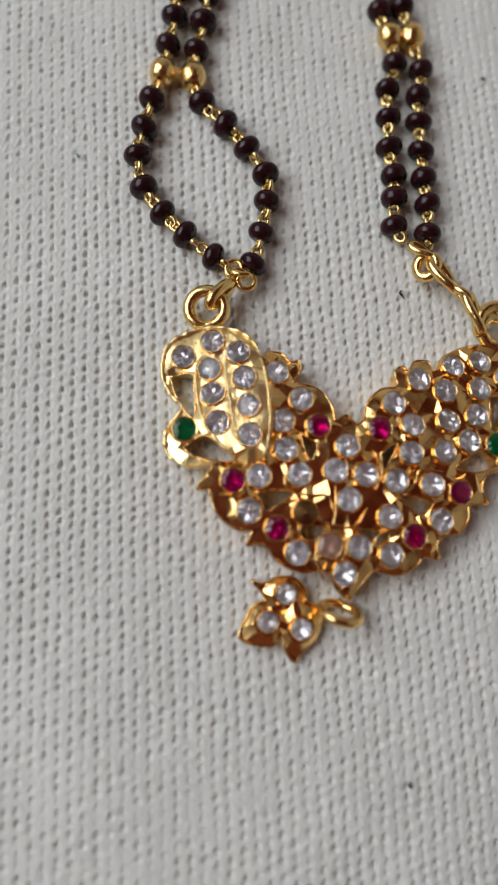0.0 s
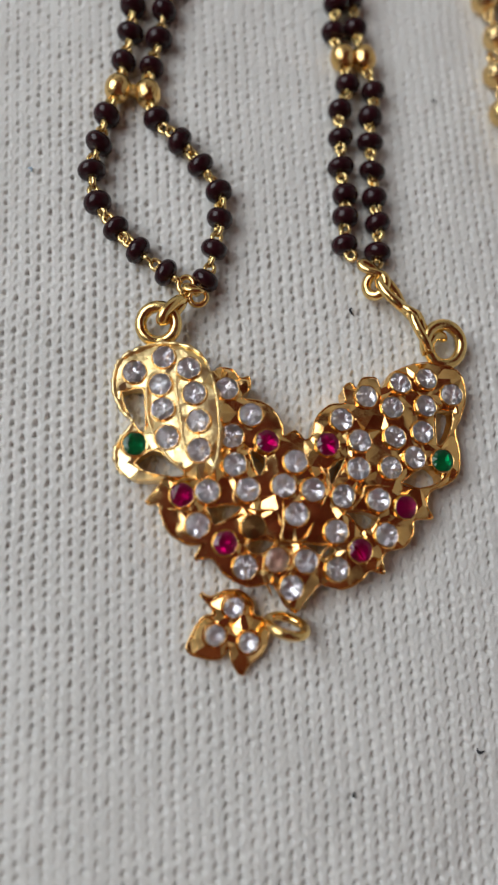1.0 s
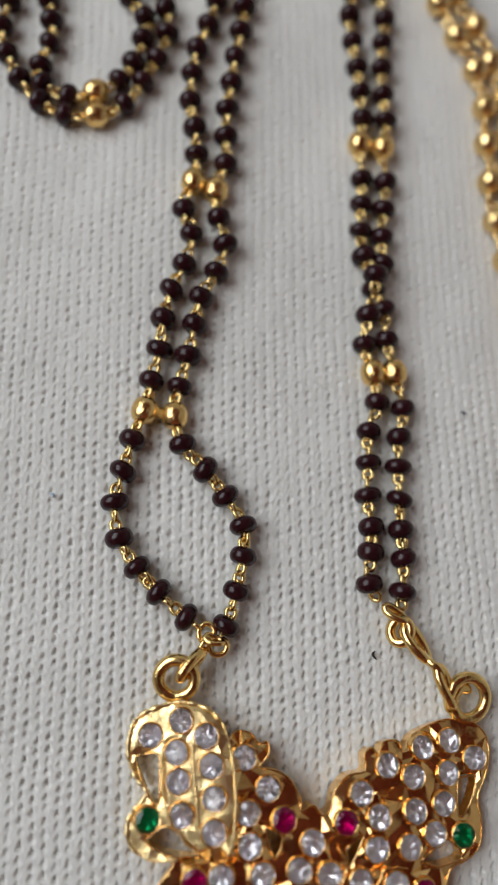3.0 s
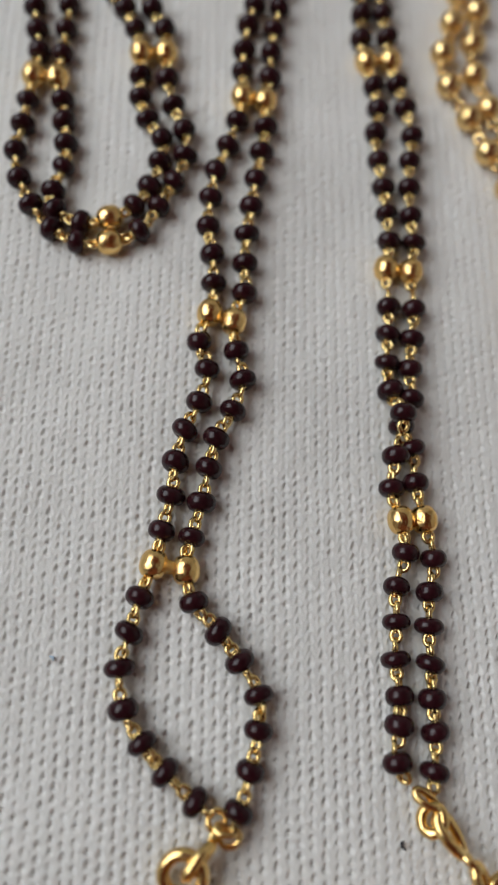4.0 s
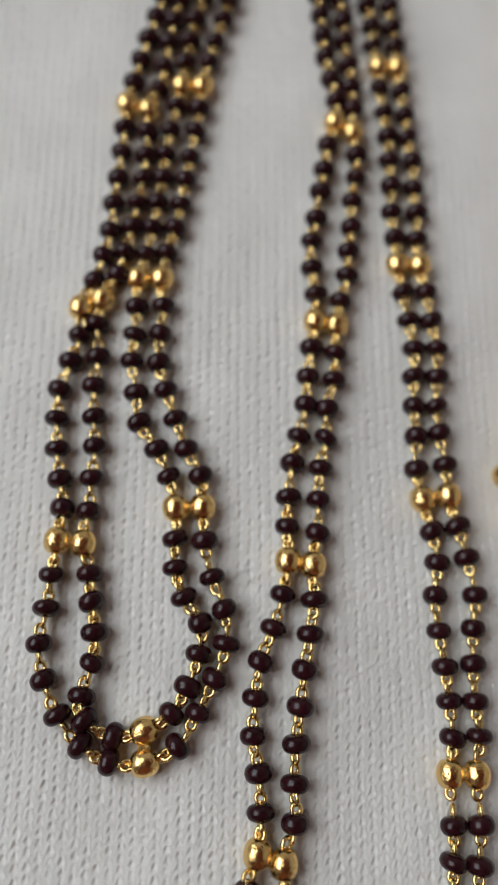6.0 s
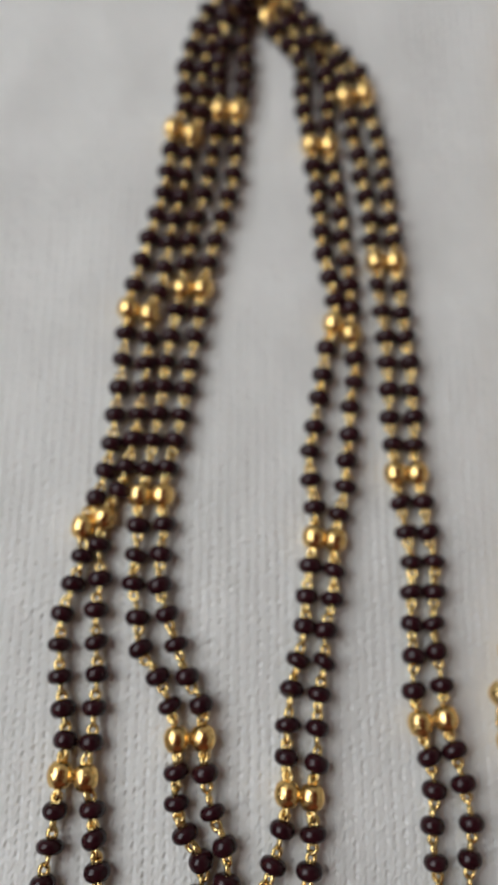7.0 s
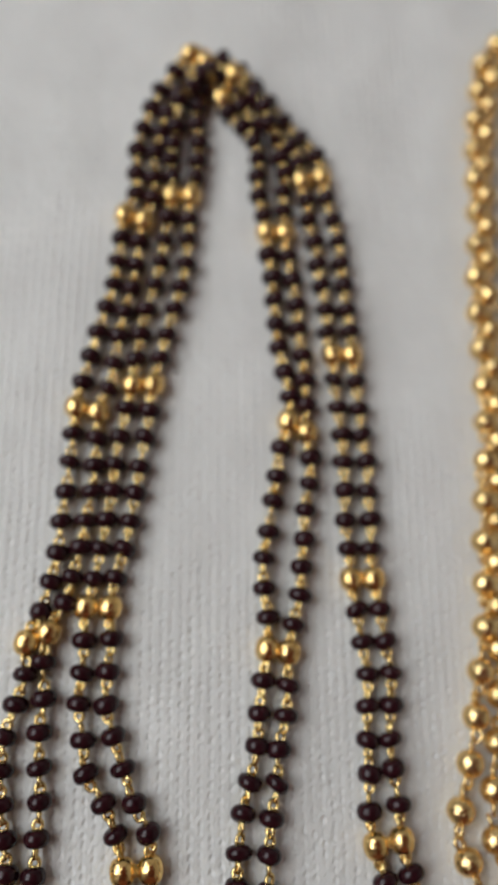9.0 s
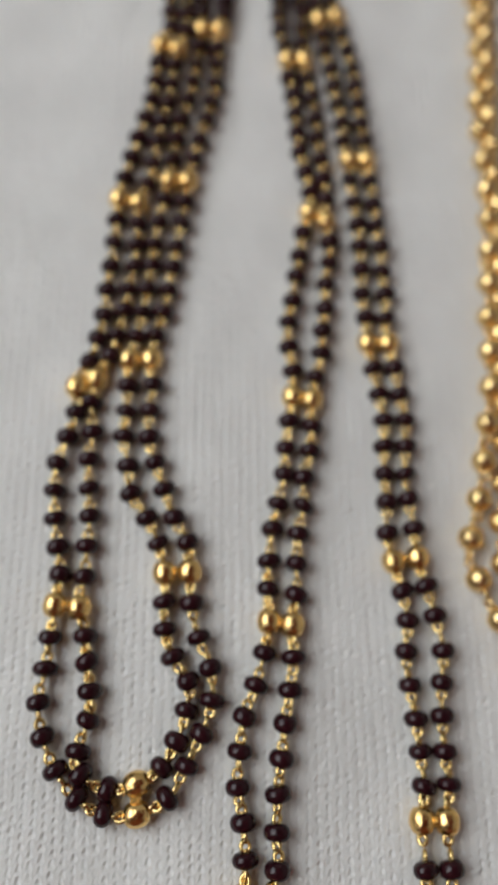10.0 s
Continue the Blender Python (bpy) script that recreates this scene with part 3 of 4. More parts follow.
def faceted_plate(name, edge, holes, stones, low, rim, crest, seed, spacing=0.14, dome=None):
    """A cast plate whose top is cut into many small flat facets between the settings, with pierced holes."""
    rnd = random.Random(seed)
    pts, lines, tops = [], [], []

    def loop(co, heights):
        start = len(pts)
        pts.extend(Vector(c) for c in co)
        tops.extend(heights)
        lines.extend((start + k, start + (k + 1) % len(co)) for k in range(len(co)))

    def lift(c):
        return dome(*c) if dome else 0.0

    def softened(co):
        out = []
        n = len(co)
        for k in range(n):
            a, b, c, d = (Vector(co[(k + j) % n]) for j in (-1, 0, 1, 2))
            for t in (0, 1 / 3, 2 / 3):
                p = 0.5 * ((2 * b) + (c - a) * t + (2 * a - 5 * b + 4 * c - d) * t * t + (3 * b - a - 3 * c + d) * t ** 3)
                out.append((p.x, p.y))
        return out

    edge, holes = softened(edge), [softened(h) for h in holes]
    loop(edge, [rim + rnd.uniform(-0.006, 0.006) + lift(c) + (0.036 if c[0] < -0.2 and -1.45 < c[1] < -0.36 else 0) for c in edge])
    for h in holes:
        loop(h, [rim + 0.01 + rnd.uniform(-0.02, 0.02) + lift(c) for c in h])
    for sx, sy in stones:
        ring = [(sx + STONE_R * 1.0 * math.cos(a * math.pi / 5 + 0.2), sy + STONE_R * 1.0 * math.sin(a * math.pi / 5 + 0.2)) for a in range(10)]
        ring = [c for c in ring if inside(c, edge) and not any(inside(c, h) for h in holes)]
        pts.extend(Vector(c) for c in ring)
        tops.extend([crest - 0.01 + lift(c) for c in ring])
        pts.append(Vector((sx, sy)))
        tops.append(crest - 0.16 + lift((sx, sy)))
    # scattered cuts keep clear of stones, edges and one another
    lo = (min(c[0] for c in edge), min(c[1] for c in edge))
    hi = (max(c[0] for c in edge), max(c[1] for c in edge))
    kept = []
    # each three neighbouring stones share one cut point, so that facets run from setting to setting
    _, _, cells, _, _, _ = delaunay_2d_cdt([Vector(c) for c in stones], [], [], 0, 1e-5)
    for cell in cells:
        c = (sum(stones[k][0] for k in cell) / 3, sum(stones[k][1] for k in cell) / 3)
        if not inside(c, edge) or any(inside(c, h) for h in holes) or edge_gap(c, edge) < 0.05 or any(edge_gap(c, h) < 0.04 for h in holes):
            continue
        if any(math.dist(c, k) < STONE_R + 0.02 for k in stones) or max(math.dist(c, stones[k]) for k in cell) > 0.45:
            continue
        kept.append(c)
        pts.append(Vector(c))
        tops.append(crest + (0.5 if inside(c, WING) else 1.0) * rnd.choice((-0.055, -0.035, 0.004, 0.012)) + lift(c))
    for _ in range(6000):
        c = (rnd.uniform(lo[0], hi[0]), rnd.uniform(lo[1], hi[1]))
        if not inside(c, edge) or any(inside(c, h) for h in holes) or edge_gap(c, edge) < 0.05 or any(edge_gap(c, h) < 0.045 for h in holes):
            continue
        if any(math.dist(c, s) < STONE_R + 0.05 for s in stones) or any(math.dist(c, k) < spacing for k in kept):
            continue
        kept.append(c)
        pts.append(Vector(c))
        calm = 0.4 if inside(c, WING) else 0.5 if c[0] < -0.25 and -1.45 < c[1] < -0.3 else 1.0
        tops.append(crest - 0.01 * (1 - calm) + calm * (rnd.choice((-0.06, -0.035, -0.012, 0.01)) + rnd.uniform(-0.01, 0.01)) + lift(c))
    co, _, faces, origin, _, _ = delaunay_2d_cdt(pts, lines, [], 0, 1e-5)
    z = [tops[o[0]] if o else crest for o in origin]
    bm = bmesh.new()
    top = [bm.verts.new((c.x * CM, c.y * CM, h * CM)) for c, h in zip(co, z)]
    kept_faces = []
    for f in faces:
        m = sum((co[k] for k in f), Vector((0, 0))) / len(f)
        if inside(m, edge) and not any(inside(m, h) for h in holes):
            try:
                kept_faces.append(bm.faces.new([top[k] for k in f]))
            except ValueError:
                pass
    # bottom and walls
    rims = [e for e in bm.edges if len(e.link_faces) == 1]
    under = {}
    for e in rims:
        for w in e.verts:
            if w not in under:
                under[w] = bm.verts.new((w.co.x * 0.985, w.co.y * 0.985, low * CM))
    for e in rims:
        a, b = e.verts
        bm.faces.new((a, b, under[b], under[a]))
    loose = [w for w in bm.verts if not w.link_faces]
    bmesh.ops.delete(bm, geom=loose, context="VERTS")
    bmesh.ops.recalc_face_normals(bm, faces=bm.faces)
    bmesh.ops.bevel(bm, geom=[e for e in bm.edges if e.is_manifold and e.calc_face_angle(0) > 1.0], offset=0.012 * CM, segments=1, affect="EDGES")
    for e in bm.edges:
        e.smooth = e.is_manifold and e.calc_face_angle(0) < 0.30
    satin = [inside((f.calc_center_median().x / CM, f.calc_center_median().y / CM), WING) for f in bm.faces]
    me = finish(bm, name, cut_gold, True)
    me.materials.append(pale_gold)
    me.polygons.foreach_set("material_index", [int(w) for w in satin])
    return me


def stone_mesh(name, mat, r, sides=13):
    """A round brilliant: table, crown facets, girdle, and a shallow back, mirrored to brighten it, in two rings of
    uneven facets.
    """
    bm = bmesh.new()
    rnd = r * CM
    n2 = sides * 2

    def ring(rad, h, shift, n):
        return [bm.verts.new((rad * rnd * math.cos(2 * math.pi * (k + shift) / n), rad * rnd * math.sin(2 * math.pi * (k + shift) / n), h * rnd)) for k in range(n)]

    table, mid, girdle = ring(0.58, 0.26, 0, sides), ring(0.82, 0.16, 0.5, sides), ring(1.0, 0.03, 0, n2)
    low_girdle, outer, inner = ring(1.0, -0.02, 0, n2), ring(0.70, -0.22, 0.5, sides), ring(0.36, -0.34, 0, sides)
    uneven = random.Random(sides + len(name))
    for w in outer + inner:
        w.co.x += uneven.uniform(-0.07, 0.07) * rnd
        w.co.y += uneven.uniform(-0.07, 0.07) * rnd
        w.co.z += uneven.uniform(-0.09, 0.09) * rnd
    culet = bm.verts.new((0.05 * rnd, -0.04 * rnd, -0.42 * rnd))
    bm.faces.new(table)
    for k in range(sides):
        nxt = (k + 1) % sides
        bm.faces.new((table[k], mid[k], table[nxt]))
        bm.faces.new((table[nxt], mid[k], girdle[(2 * k + 2) % n2], mid[nxt]))
        bm.faces.new((mid[k], girdle[2 * k], girdle[2 * k + 1]))
        bm.faces.new((mid[k], girdle[2 * k + 1], girdle[(2 * k + 2) % n2]))
        bm.faces.new((low_girdle[2 * k], outer[k], low_girdle[2 * k + 1]))
        bm.faces.new((low_girdle[2 * k + 1], outer[k], low_girdle[(2 * k + 2) % n2]))
        bm.faces.new((low_girdle[(2 * k + 2) % n2], outer[k], outer[nxt]))
        bm.faces.new((outer[k], inner[k], inner[nxt]))
        bm.faces.new((outer[k], inner[nxt], outer[nxt]))
        bm.faces.new((inner[k], culet, inner[nxt]))
    for k in range(n2):
        bm.faces.new((girdle[k], low_girdle[k], low_girdle[(k + 1) % n2], girdle[(k + 1) % n2]))
    bmesh.ops.recalc_face_normals(bm, faces=bm.faces)
    backs = [f.calc_center_median().z < -0.05 * rnd for f in bm.faces]
    me = finish(bm, name, mat, False)
    me.materials.append(mirror_back)
    me.polygons.foreach_set("material_index", [int(b) for b in backs])
    return me


def bezel_mesh(r):
    """A raised collar with small grains pushed over the stone."""
    def grains(a, h):
        return 1 - (0.06 if h > 0.01 * CM else 0.0) * max(0.0, math.cos(a * 6) + 0.25 * math.sin(a * 2)) ** 2

    outer = lathe([((r + 0.016) * CM, -0.07 * CM), ((r + 0.009) * CM, -0.004 * CM), ((r + 0.003) * CM, 0.016 * CM), ((r - 0.006) * CM, 0.018 * CM), ((r - 0.003) * CM, -0.02 * CM)],
                  28, cut_gold, "bezel", grains, True)
    return outer


def bezel_clean(r):
    me = bezel_mesh(r)
    bm = bmesh.new()
    bm.from_mesh(me)
    bmesh.ops.delete(bm, geom=[f for f in bm.faces if len(f.verts) > 4], context="FACES")
    bm.to_mesh(me)
    bm.free()
    return me


RIDGES = [[(-0.89, 0.8), (-0.82, 0.53), (-0.78, 0.2), (-0.79, -0.1), (-0.85, -0.32)],
          [(-1.54, 0.76), (-1.55, 0.52), (-1.48, 0.16), (-1.27, -0.16), (-1.1, -0.25)],
          [(-1.25, 0.85), (-1.24, 0.6), (-1.19, 0.33), (-1.13, 0.0), (-1.01, -0.23)],
          [(0.27, -1.17), (0.38, -1.0), (0.62, -0.94), (0.8, -1.14)],
          [(0.61, -0.61), (0.74, -0.46), (0.8, -0.34), (1.05, -0.33)],
          [(-1.26, -0.4), (-1.03, -0.35), (-0.77, -0.31), (-0.6, -0.34)],
          [(-1.27, -0.66), (-1.08, -0.68), (-1.0, -0.62)],
          [(-0.59, -0.38), (-0.59, -0.56), (-0.39, -0.64), (-0.16, -0.65), (-0.09, -0.87)],
          [(-0.25, -1.07), (-0.27, -1.28), (-0.17, -1.51)],
          [(-0.09, -0.52), (-0.08, -0.78), (-0.09, -0.93), (0.12, -0.94), (0.24, -0.74)],
          [(-0.46, -1.02), (-0.42, -0.92), (-0.27, -0.88), (-0.08, -0.98)],
          [(-0.76, -0.81), (-0.62, -0.73), (-0.48, -0.68)],
          [(0.29, -0.14), (0.39, -0.34), (0.32, -0.57)],
          [(0.0, -1.03), (0.03, -1.17), (-0.01, -1.29)]]


PENDANT_EDGE = EDGE_LEFT + EDGE_RIGHT[:]
ALL_STONES = WHITE_LEFT + WHITE_RIGHT + RED + GREEN + SOCKET + CHAMPAGNE


def dome(x, y):
    """The plate swells a little towards its middle."""
    up = 0.16 * max(0.0, 1 - ((x - 0.03) / 1.9) ** 2 - ((y + 0.1) / 1.9) ** 2) - 0.01
    if inside((x, y), WING):
        up += 0.095 * (x + 1.9)
    elif y < -0.35 and x < -0.3:
        up += 0.05 * (-0.3 - x)
    return up


pendant = child("pendant", faceted_plate("pendant", PENDANT_EDGE, HOLES, ALL_STONES, 0.05, 0.185, 0.232, 11, dome=dome), necklace,
                label="gold heart-shaped pendant with diamond-cut facets, one stone missing")



def ridge(co, radius, z0, holder, name, closed=False, wobble=0.25):
    """A raised bright line of gold that follows the plate."""
    rnd = random.Random(len(co) * 7 + int(co[0][0] * 100))
    flat = spline([(*c, 0) for c in (co + co[:1] if closed else co)], 6)
    if closed:
        flat = flat[:-1]
    pts = [v(p.x, p.y, z0 + dome(p.x, p.y)) for p in flat]
    bm = bmesh.new()
    tube(bm, pts, lambda t: radius * CM * (1 + wobble * rnd.uniform(-1, 1)) * (1 if closed else max(0.15, min(1, 8 * t, 8 * (1 - t)))), 6, closed)
    bmesh.ops.recalc_face_normals(bm, faces=bm.faces)
    return child(name, finish(bm, name, pale_gold if name == "crimped_rim" or name == "ridge" and co[0][0] < -0.85 and co[0][1] > 0.7 else cut_gold), holder)


for line in RIDGES:
    ridge(line, 0.013, 0.228, pendant, "ridge")
ridge(EDGE_LEFT[16:31], 0.026, 0.195, pendant, "crimped_rim", False, 0.5)
ridge(EDGE_LEFT[:3], 0.011, 0.186, pendant, "edge_rim", False, 0.3)
ridge(EDGE_LEFT[2:17], 0.011, 0.215, pendant, "edge_rim", False, 0.3)
ridge(EDGE_LEFT[30:] + EDGE_RIGHT[:12], 0.011, 0.186, pendant, "edge_rim", False, 0.3)
ridge(EDGE_RIGHT[11:] + EDGE_LEFT[:1], 0.011, 0.186, pendant, "edge_rim", False, 0.3)
for h in HOLES:
    ridge(h, 0.010, 0.196, pendant, "hole_rim", True, 0.3)

STONES = {"white_stone": stone_mesh("white_stone", stone_white, STONE_R), "red_stone": stone_mesh("red_stone", stone_red, STONE_R),
          "champagne_stone": stone_mesh("champagne_stone", stone_champagne, STONE_R), "green_stone": stone_mesh("green_stone", stone_green, STONE_R * 1.02)}
BEZEL = bezel_clean(STONE_R)
STONE_LABELS = {"champagne_stone": "dull champagne-pink round stone", "white_stone": "clear brilliant-cut white stone", "red_stone": "magenta-red round stone", "green_stone": "emerald-green round stone"}


def set_stones(spots, kind, holder, level, lift=None, factor=1.0):
    for x, y in spots:
        z = level + (lift(x, y) if lift else 0)
        dx = (lift(x + 0.05, y) - lift(x - 0.05, y)) / 0.1 if lift else 0
        dy = (lift(x, y + 0.05) - lift(x, y - 0.05)) / 0.1 if lift else 0
        tip = Vector((-dx + random.gauss(0, 0.06), -dy + random.gauss(0, 0.06), 1))
        if kind == "green_stone":
            tip = Vector((0.05, 0, 1))
        m = aimed(v(x, y, z), tip, random.uniform(0, 6.28))
        m = m @ Matrix.Diagonal((factor, factor, factor, 1))
        if kind:
            child(kind, STONES[kind], holder, m, STONE_LABELS[kind])
        child("bezel", BEZEL, holder, m)


set_stones(WHITE_LEFT + WHITE_RIGHT, "white_stone", pendant, 0.238, dome)
set_stones(RED, "red_stone", pendant, 0.238, dome)
set_stones(CHAMPAGNE, "champagne_stone", pendant, 0.238, dome)
set_stones(GREEN, "green_stone", pendant, 0.235, dome)
set_stones(SOCKET, "", pendant, 0.238, dome)
CUP = lathe([(0.118 * CM, 0.022 * CM), (0.096 * CM, 0.016 * CM), (0.08 * CM, -0.02 * CM), (0.074 * CM, 0.0), (0.062 * CM, -0.012 * CM), (0.05 * CM, -0.05 * CM), (0.01 * CM, -0.06 * CM)],
            24, socket_gold, "empty_socket")
child("empty_socket", CUP, pendant, Matrix.Translation(v(*SOCKET[0], 0.24 + dome(*SOCKET[0]))), "dull brown empty stone socket")

# ---- rings and links of the pendant ----
BAIL = ring_mesh("bail_ring", 0.193, 0.193, 0.068, ring_gold, 36, 10)
child("bail_ring", BAIL, necklace, Matrix.Translation(v(-1.47, 1.37, 0.19)) @ pose(0, 0, 0, 12, -8, 0))


def hook_ring():
    """A ring of round wire whose end curls on into the eye of the ring, like a snail."""
    bm = bmesh.new()
    pts = []
    for k in range(44):
        t = k / 43
        a = radians(215 - 520 * t)
        r = 0.225 if t < 0.62 else 0.225 - 0.17 * ((t - 0.62) / 0.38) ** 1.1
        pts.append(v(r * math.cos(a), r * math.sin(a), 0.05 - 0.13 * t if t > 0.62 else -0.03))
    tube(bm, pts, lambda t: 0.068 * CM * min(1, 0.55 + 6 * (1 - t)), 10, False)
    bmesh.ops.recalc_face_normals(bm, faces=bm.faces)
    return finish(bm, "hook_ring", ring_gold)


child("hook_ring", hook_ring(), necklace, Matrix.Translation(v(1.74, 1.35, 0.2)) @ pose(0, 0, 0, 10, 10, 0))


def link(name, rx, ry, wire_r, place, along, face, twist=0.0):
    """An oval wire link; its long side runs along a way and its flat side faces another."""
    y = Vector(along).normalized()
    z = Vector(face)
    z = (z - y * z.dot(y)).normalized()
    x = y.cross(z)
    m = Matrix.Translation(v(*place)) @ Matrix((x, y, z)).transposed().to_4x4()
    return child(name, ring_mesh(name, rx, ry, wire_r, ring_gold, 30, 8, twist), necklace, m)


link("jump_link", 0.075, 0.18, 0.06, (-1.33, 1.52, 0.25), (0.62, 0.78, -0.2), (0.75, -0.6, 0.35))
link("small_loop", 0.085, 0.095, 0.033, (-1.19, 1.86, 0.17), (0.3, 1, 0), (0, 0.2, 1))
link("small_loop", 0.085, 0.095, 0.033, (-1.05, 1.72, 0.17), (1, 0.5, 0.1), (0.2, 0, 1))
link("connecting_link", 0.05, 0.12, 0.03, (-1.21, 1.70, 0.2), (0.5, 0.8, 0.1), (0.7, -0.3, 0.6), 0.03)
link("connecting_link", 0.055, 0.1, 0.03, (-1.11, 1.79, 0.24), (1, -0.25, 0.1), (0.1, 0.6, 0.6), 0.02)
link("small_loop", 0.112, 0.13, 0.06, (0.96, 2.02, 0.18), (0.15, 1, 0.1), (-0.5, 0.1, 0.9))
link("connecting_link", 0.055, 0.14, 0.044, (0.90, 2.20, 0.2), (0.85, -0.5, 0.1), (0.3, 0.5, 0.8), 0.03)
link("connecting_link", 0.088, 0.21, 0.058, (1.13, 1.90, 0.23), (0.60, -0.78, 0.02), (0.55, 0.3, 0.8), 0.03)
link("connecting_link", 0.07, 0.12, 0.046, (1.32, 1.68, 0.25), (0.7, -0.7, 0.25), (0.6, 0.6, 0.15), 0.02)
link("connecting_link", 0.075, 0.22, 0.055, (1.45, 1.46, 0.27), (0.42, -0.9, -0.12), (0.75, 0.25, 0.65), 0.03)

# ---- small charm that hangs from the pendant's point ----
link("charm_ring", 0.2, 0.2, 0.054, (0.0, -1.79, 0.17), (0.97, -0.2, 0.0), (0.1, 0.88, 0.45))
CHARM_EDGE = [(-0.9, -1.49), (-0.79, -1.53), (-0.64, -1.46), (-0.47, -1.46), (-0.35, -1.58), (-0.33, -1.69), (-0.2, -1.75), (-0.18, -1.91), (-0.25, -2.08), (-0.37, -2.18),
              (-0.44, -2.28), (-0.53, -2.18), (-0.58, -2.02), (-0.65, -2.12), (-0.81, -2.13), (-1.0, -2.06), (-0.96, -1.9), (-0.87, -1.74), (-0.75, -1.68)]
CHARM_STONES = [(-0.55, -1.62), (-0.73, -1.9), (-0.39, -1.96)]
charm = child("charm", faceted_plate("charm", CHARM_EDGE, [], CHARM_STONES, 0.04, 0.10, 0.175, 5, spacing=0.9), necklace, label="gold three-petal flower charm with clear stones")
ridge(CHARM_EDGE, 0.014, 0.085, charm, "edge_rim", True, 0.2)
set_stones(CHARM_STONES, "white_stone", charm, 0.2, None, 0.84)

# ---- gold ball chain beside the necklace ----
chain = tagged(new("gold_chain"), "double gold chain of diamond-cut balls lying on white cloth", "chain")


def cut_ball():
    """A ball cut all over into small flat facets, each ring of cuts turned half a step."""
    bm = bmesh.new()
    around, levels = 9, (-62, -36, -12, 12, 36, 62)
    rings = []
    for i, deg in enumerate(levels):
        a = radians(deg)
        r, h = 0.186 * math.cos(a) * CM, 0.180 * math.sin(a) * CM
        rings.append([bm.verts.new((r * math.cos(2 * math.pi * (k + 0.5 * (i % 2)) / around), r * math.sin(2 * math.pi * (k + 0.5 * (i % 2)) / around), h)) for k in range(around)])
    for i, (lo, hi) in enumerate(zip(rings, rings[1:])):
        for k in range(around):
            n = (k + 1) % around
            if i % 2 == 0:
                bm.faces.new((lo[k], lo[n], hi[k]))
                bm.faces.new((lo[n], hi[n], hi[k]))
            else:
                bm.faces.new((lo[k], hi[n], hi[k]))
                bm.faces.new((lo[k], lo[n], hi[n]))
    bm.faces.new(rings[0][::-1])
    bm.faces.new(rings[-1])
    bmesh.ops.recalc_face_normals(bm, faces=bm.faces)
    bmesh.ops.bevel(bm, geom=list(bm.edges), offset=0.012 * CM, segments=1, affect="EDGES")
    return finish(bm, "cut_ball", satin_gold, False)


CUT_BALL = cut_ball()
CHAIN_LOOP = ring_mesh("wire_loop", 0.06, 0.078, 0.029, satin_gold, 14, 6)


def ball_chain(pts, step):
    curve = spline([(*p, 0.16) for p in pts])
    length = sum((b - a).length for a, b in zip(curve, curve[1:]))
    n = int(length / step)
    spots = [Vector((x, y, z + float(swell(np.array(x), np.array(y))))) * CM for x, y, z in spread(curve, [(k + 0.5) / n for k in range(n)])]
    for i, p in enumerate(spots):
        along = spots[min(i + 1, n - 1)] - spots[max(i - 1, 0)]
        lean = Vector((random.gauss(0, 0.12), random.gauss(0, 0.12), random.gauss(0, 0.1))) * along.length
        ob = child("gold_ball", CUT_BALL, chain, aimed(p, along + lean, random.uniform(0, 6.28)))
        back = ob.matrix_basis.inverted()
        for s in (-1, 1):
            child("wire_loop", CHAIN_LOOP, ob, Matrix.Translation((0, 0, s * 0.225 * CM)) @ pose(0, 0, 0, 90, 0, random.uniform(0, 180)))


ball_chain([(3.68, 21.20), (3.18, 23.20), (2.38, 23.90), (1.70, 23.62), (1.48, 22.80), (1.38, 21.60), (1.39, 20.10), (1.36, 19.00), (1.45, 17.80), (1.46, 16.60), (1.41, 15.40), (1.41, 14.20),
            (1.31, 13.30), (1.22, 12.50), (1.06, 11.90), (1.11, 11.30), (1.42, 10.70), (1.75, 10.05), (2.06, 9.40), (2.13, 8.30), (2.25, 7.40), (2.45, 6.60), (2.67, 5.80), (2.65, 5.00), (2.85, 4.00), (3.55, 2.80)], 0.575)
ball_chain([(3.96, 21.30), (3.36, 22.80), (2.36, 23.50), (1.86, 23.30), (1.66, 22.50), (1.56, 21.20), (1.57, 20.00), (1.56, 18.80), (1.64, 17.60), (1.64, 16.20), (1.59, 15.00), (1.60, 14.00),
            (1.58, 13.00), (1.53, 12.30), (1.47, 11.70), (1.61, 11.15), (1.86, 10.60), (2.18, 9.90), (2.41, 9.20), (2.46, 8.20), (2.60, 7.30), (2.82, 6.50), (3.00, 5.60), (3.03, 4.80), (3.28, 3.80), (3.88, 3.00)], 0.575)

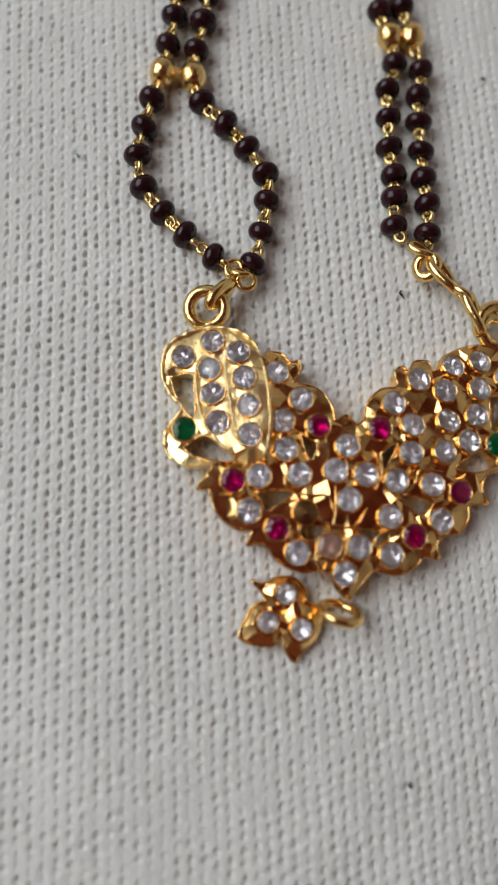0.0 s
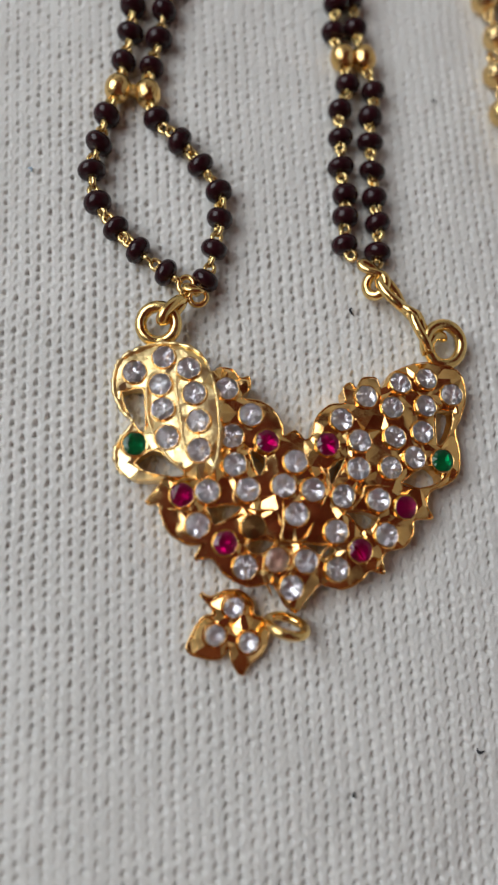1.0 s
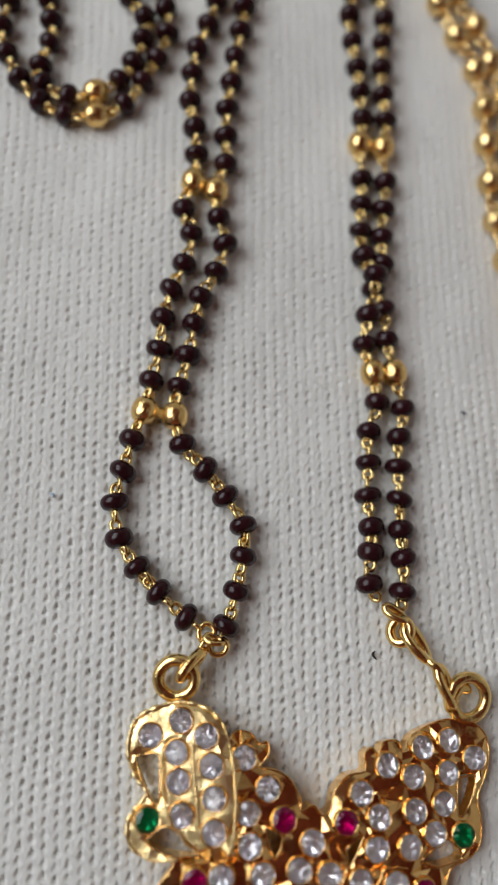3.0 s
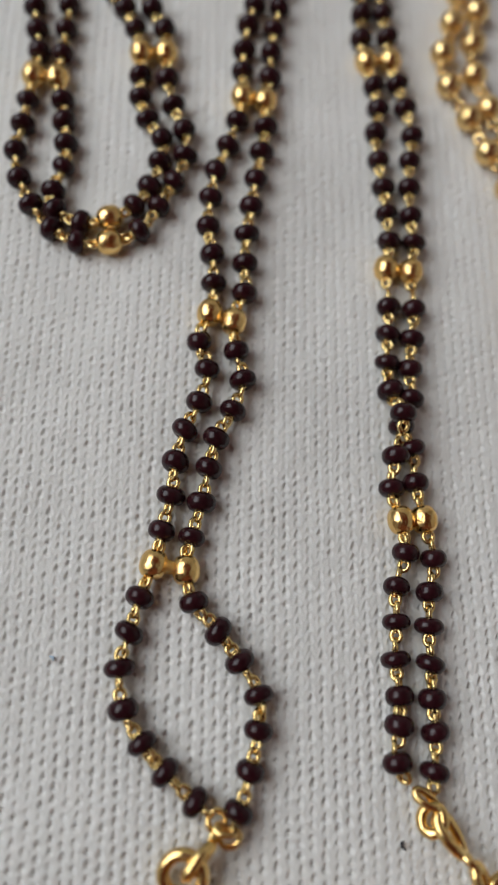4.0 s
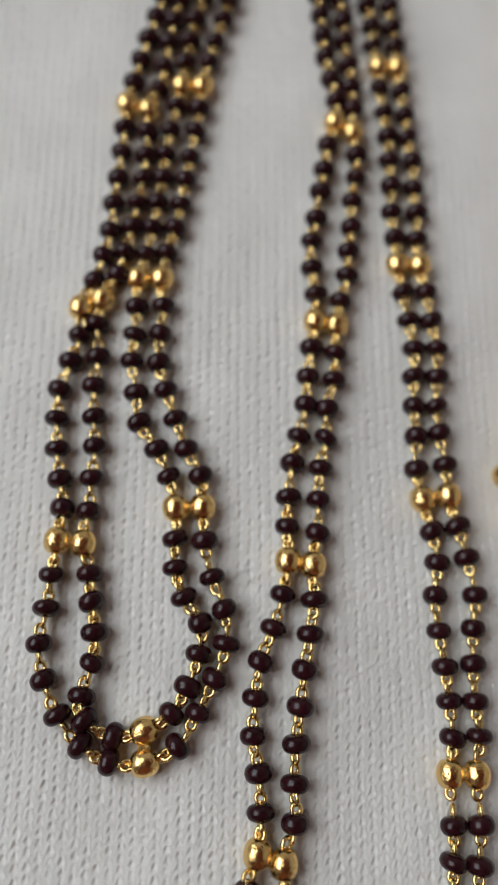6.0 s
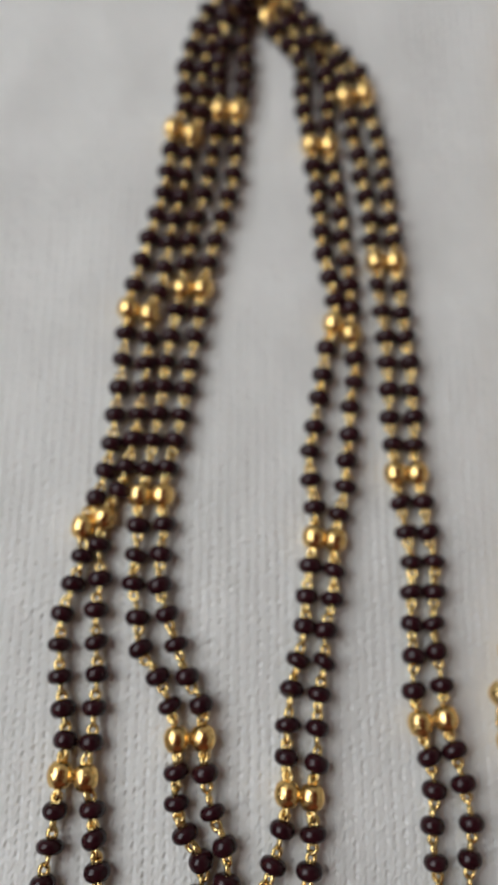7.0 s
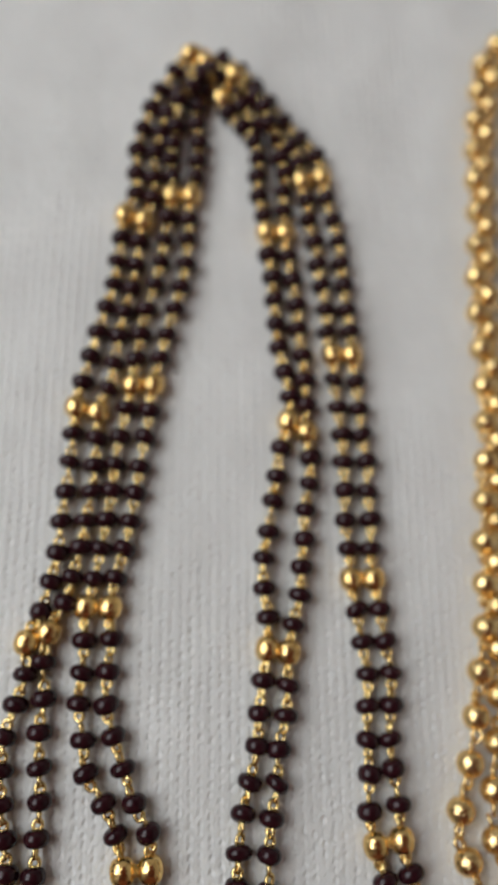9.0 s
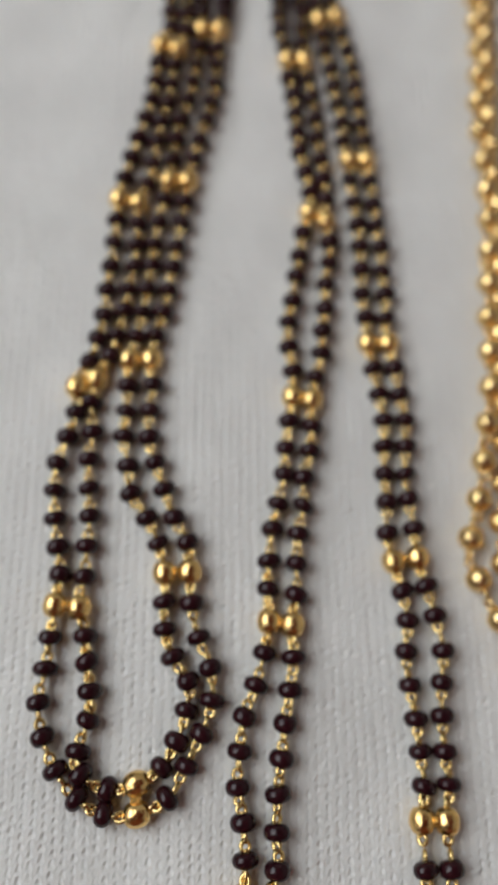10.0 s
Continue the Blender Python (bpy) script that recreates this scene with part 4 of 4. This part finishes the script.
# ---- lint on the cloth ----
for x, y, s, mat, words in ((1.84, 4.75, 0.04, lint_mat, "tiny dark lint speck on the cloth"), (2.12, -2.98, 0.05, lint_mat, "tiny dark lint speck on the cloth"),
                            (0.765, -3.43, 0.035, lint_mat, "tiny dark lint speck on the cloth"), (0.75, 1.74, 0.055, lint_mat, "short dark curled fibre on the cloth"),
                            (-3.06, 3.24, 0.035, blue_lint_mat, "tiny blue lint speck on the cloth")):
    bm = bmesh.new()
    tube(bm, [v(s * (t - 0.5) * 1.6, s * math.sin(t * 2.6) * 1.1, 0.012 + 0.02 * math.sin(t * 3.1)) for t in (0, 0.2, 0.4, 0.6, 0.8, 1)], lambda t: (0.004 + 0.012 * math.sin(3.14 * t)) * CM, 6, False)
    ob = tagged(new("lint", finish(bm, "lint", mat)), words, "lint", group="lint on the cloth")
    ob.matrix_world = Matrix.Translation(v(x, y, 0.005 + float(swell(np.array(x), np.array(y))))) @ pose(0, 0, 0, 0, 0, 55 + 40 * x)

# ---- loose cotton fibres that stand off the knit ----
def fibre_mesh(count):
    rng = np.random.RandomState(12)
    steps, sides = 6, 3
    x, y = rng.uniform(-6.4, 2.8, count), rng.uniform(-4.2, 24.5, count)
    turn, bend = rng.uniform(0, 2 * np.pi, count), rng.normal(0, 1.6, count)
    length, rise = rng.uniform(0.05, 0.16, count), rng.uniform(0.0, 0.02, count)
    t = np.linspace(0, 1, steps)
    way = turn[:, None] + bend[:, None] * t
    px = x[:, None] + np.cumsum(np.cos(way), 1) * length[:, None] / steps
    py = y[:, None] + np.cumsum(np.sin(way), 1) * length[:, None] / steps
    pz = 0.006 + rise[:, None] * np.sin(np.pi * t) + swell(px, py)
    thick = 0.0018 * (1 - 0.6 * t)
    verts = []
    for k in range(sides):
        a = 2 * np.pi * k / sides
        verts.append(np.stack([px - np.sin(way) * thick * np.cos(a), py + np.cos(way) * thick * np.cos(a), pz + thick * np.sin(a)], -1))
    co = np.stack(verts, 2).reshape(-1, 3) * CM
    faces = []
    for f in range(count):
        for r in range(steps - 1):
            b = (f * steps + r) * sides
            faces += [(b + k, b + (k + 1) % sides, b + sides + (k + 1) % sides, b + sides + k) for k in range(sides)]
    me = bpy.data.meshes.new("cotton_fibres")
    me.from_pydata(co.tolist(), [], faces)
    me.materials.append(fibre_mat)
    return me


fibre_mat = grained(material("white_cotton_fibre", (0.8, 0.79, 0.76), 0.8), 600, (0.74, 0.73, 0.7), (0.84, 0.83, 0.8))
tagged(new("cotton_fibres", fibre_mesh(3600)), "fine loose white cotton fibres on the knitted cloth", "fibres", kind="stuff")
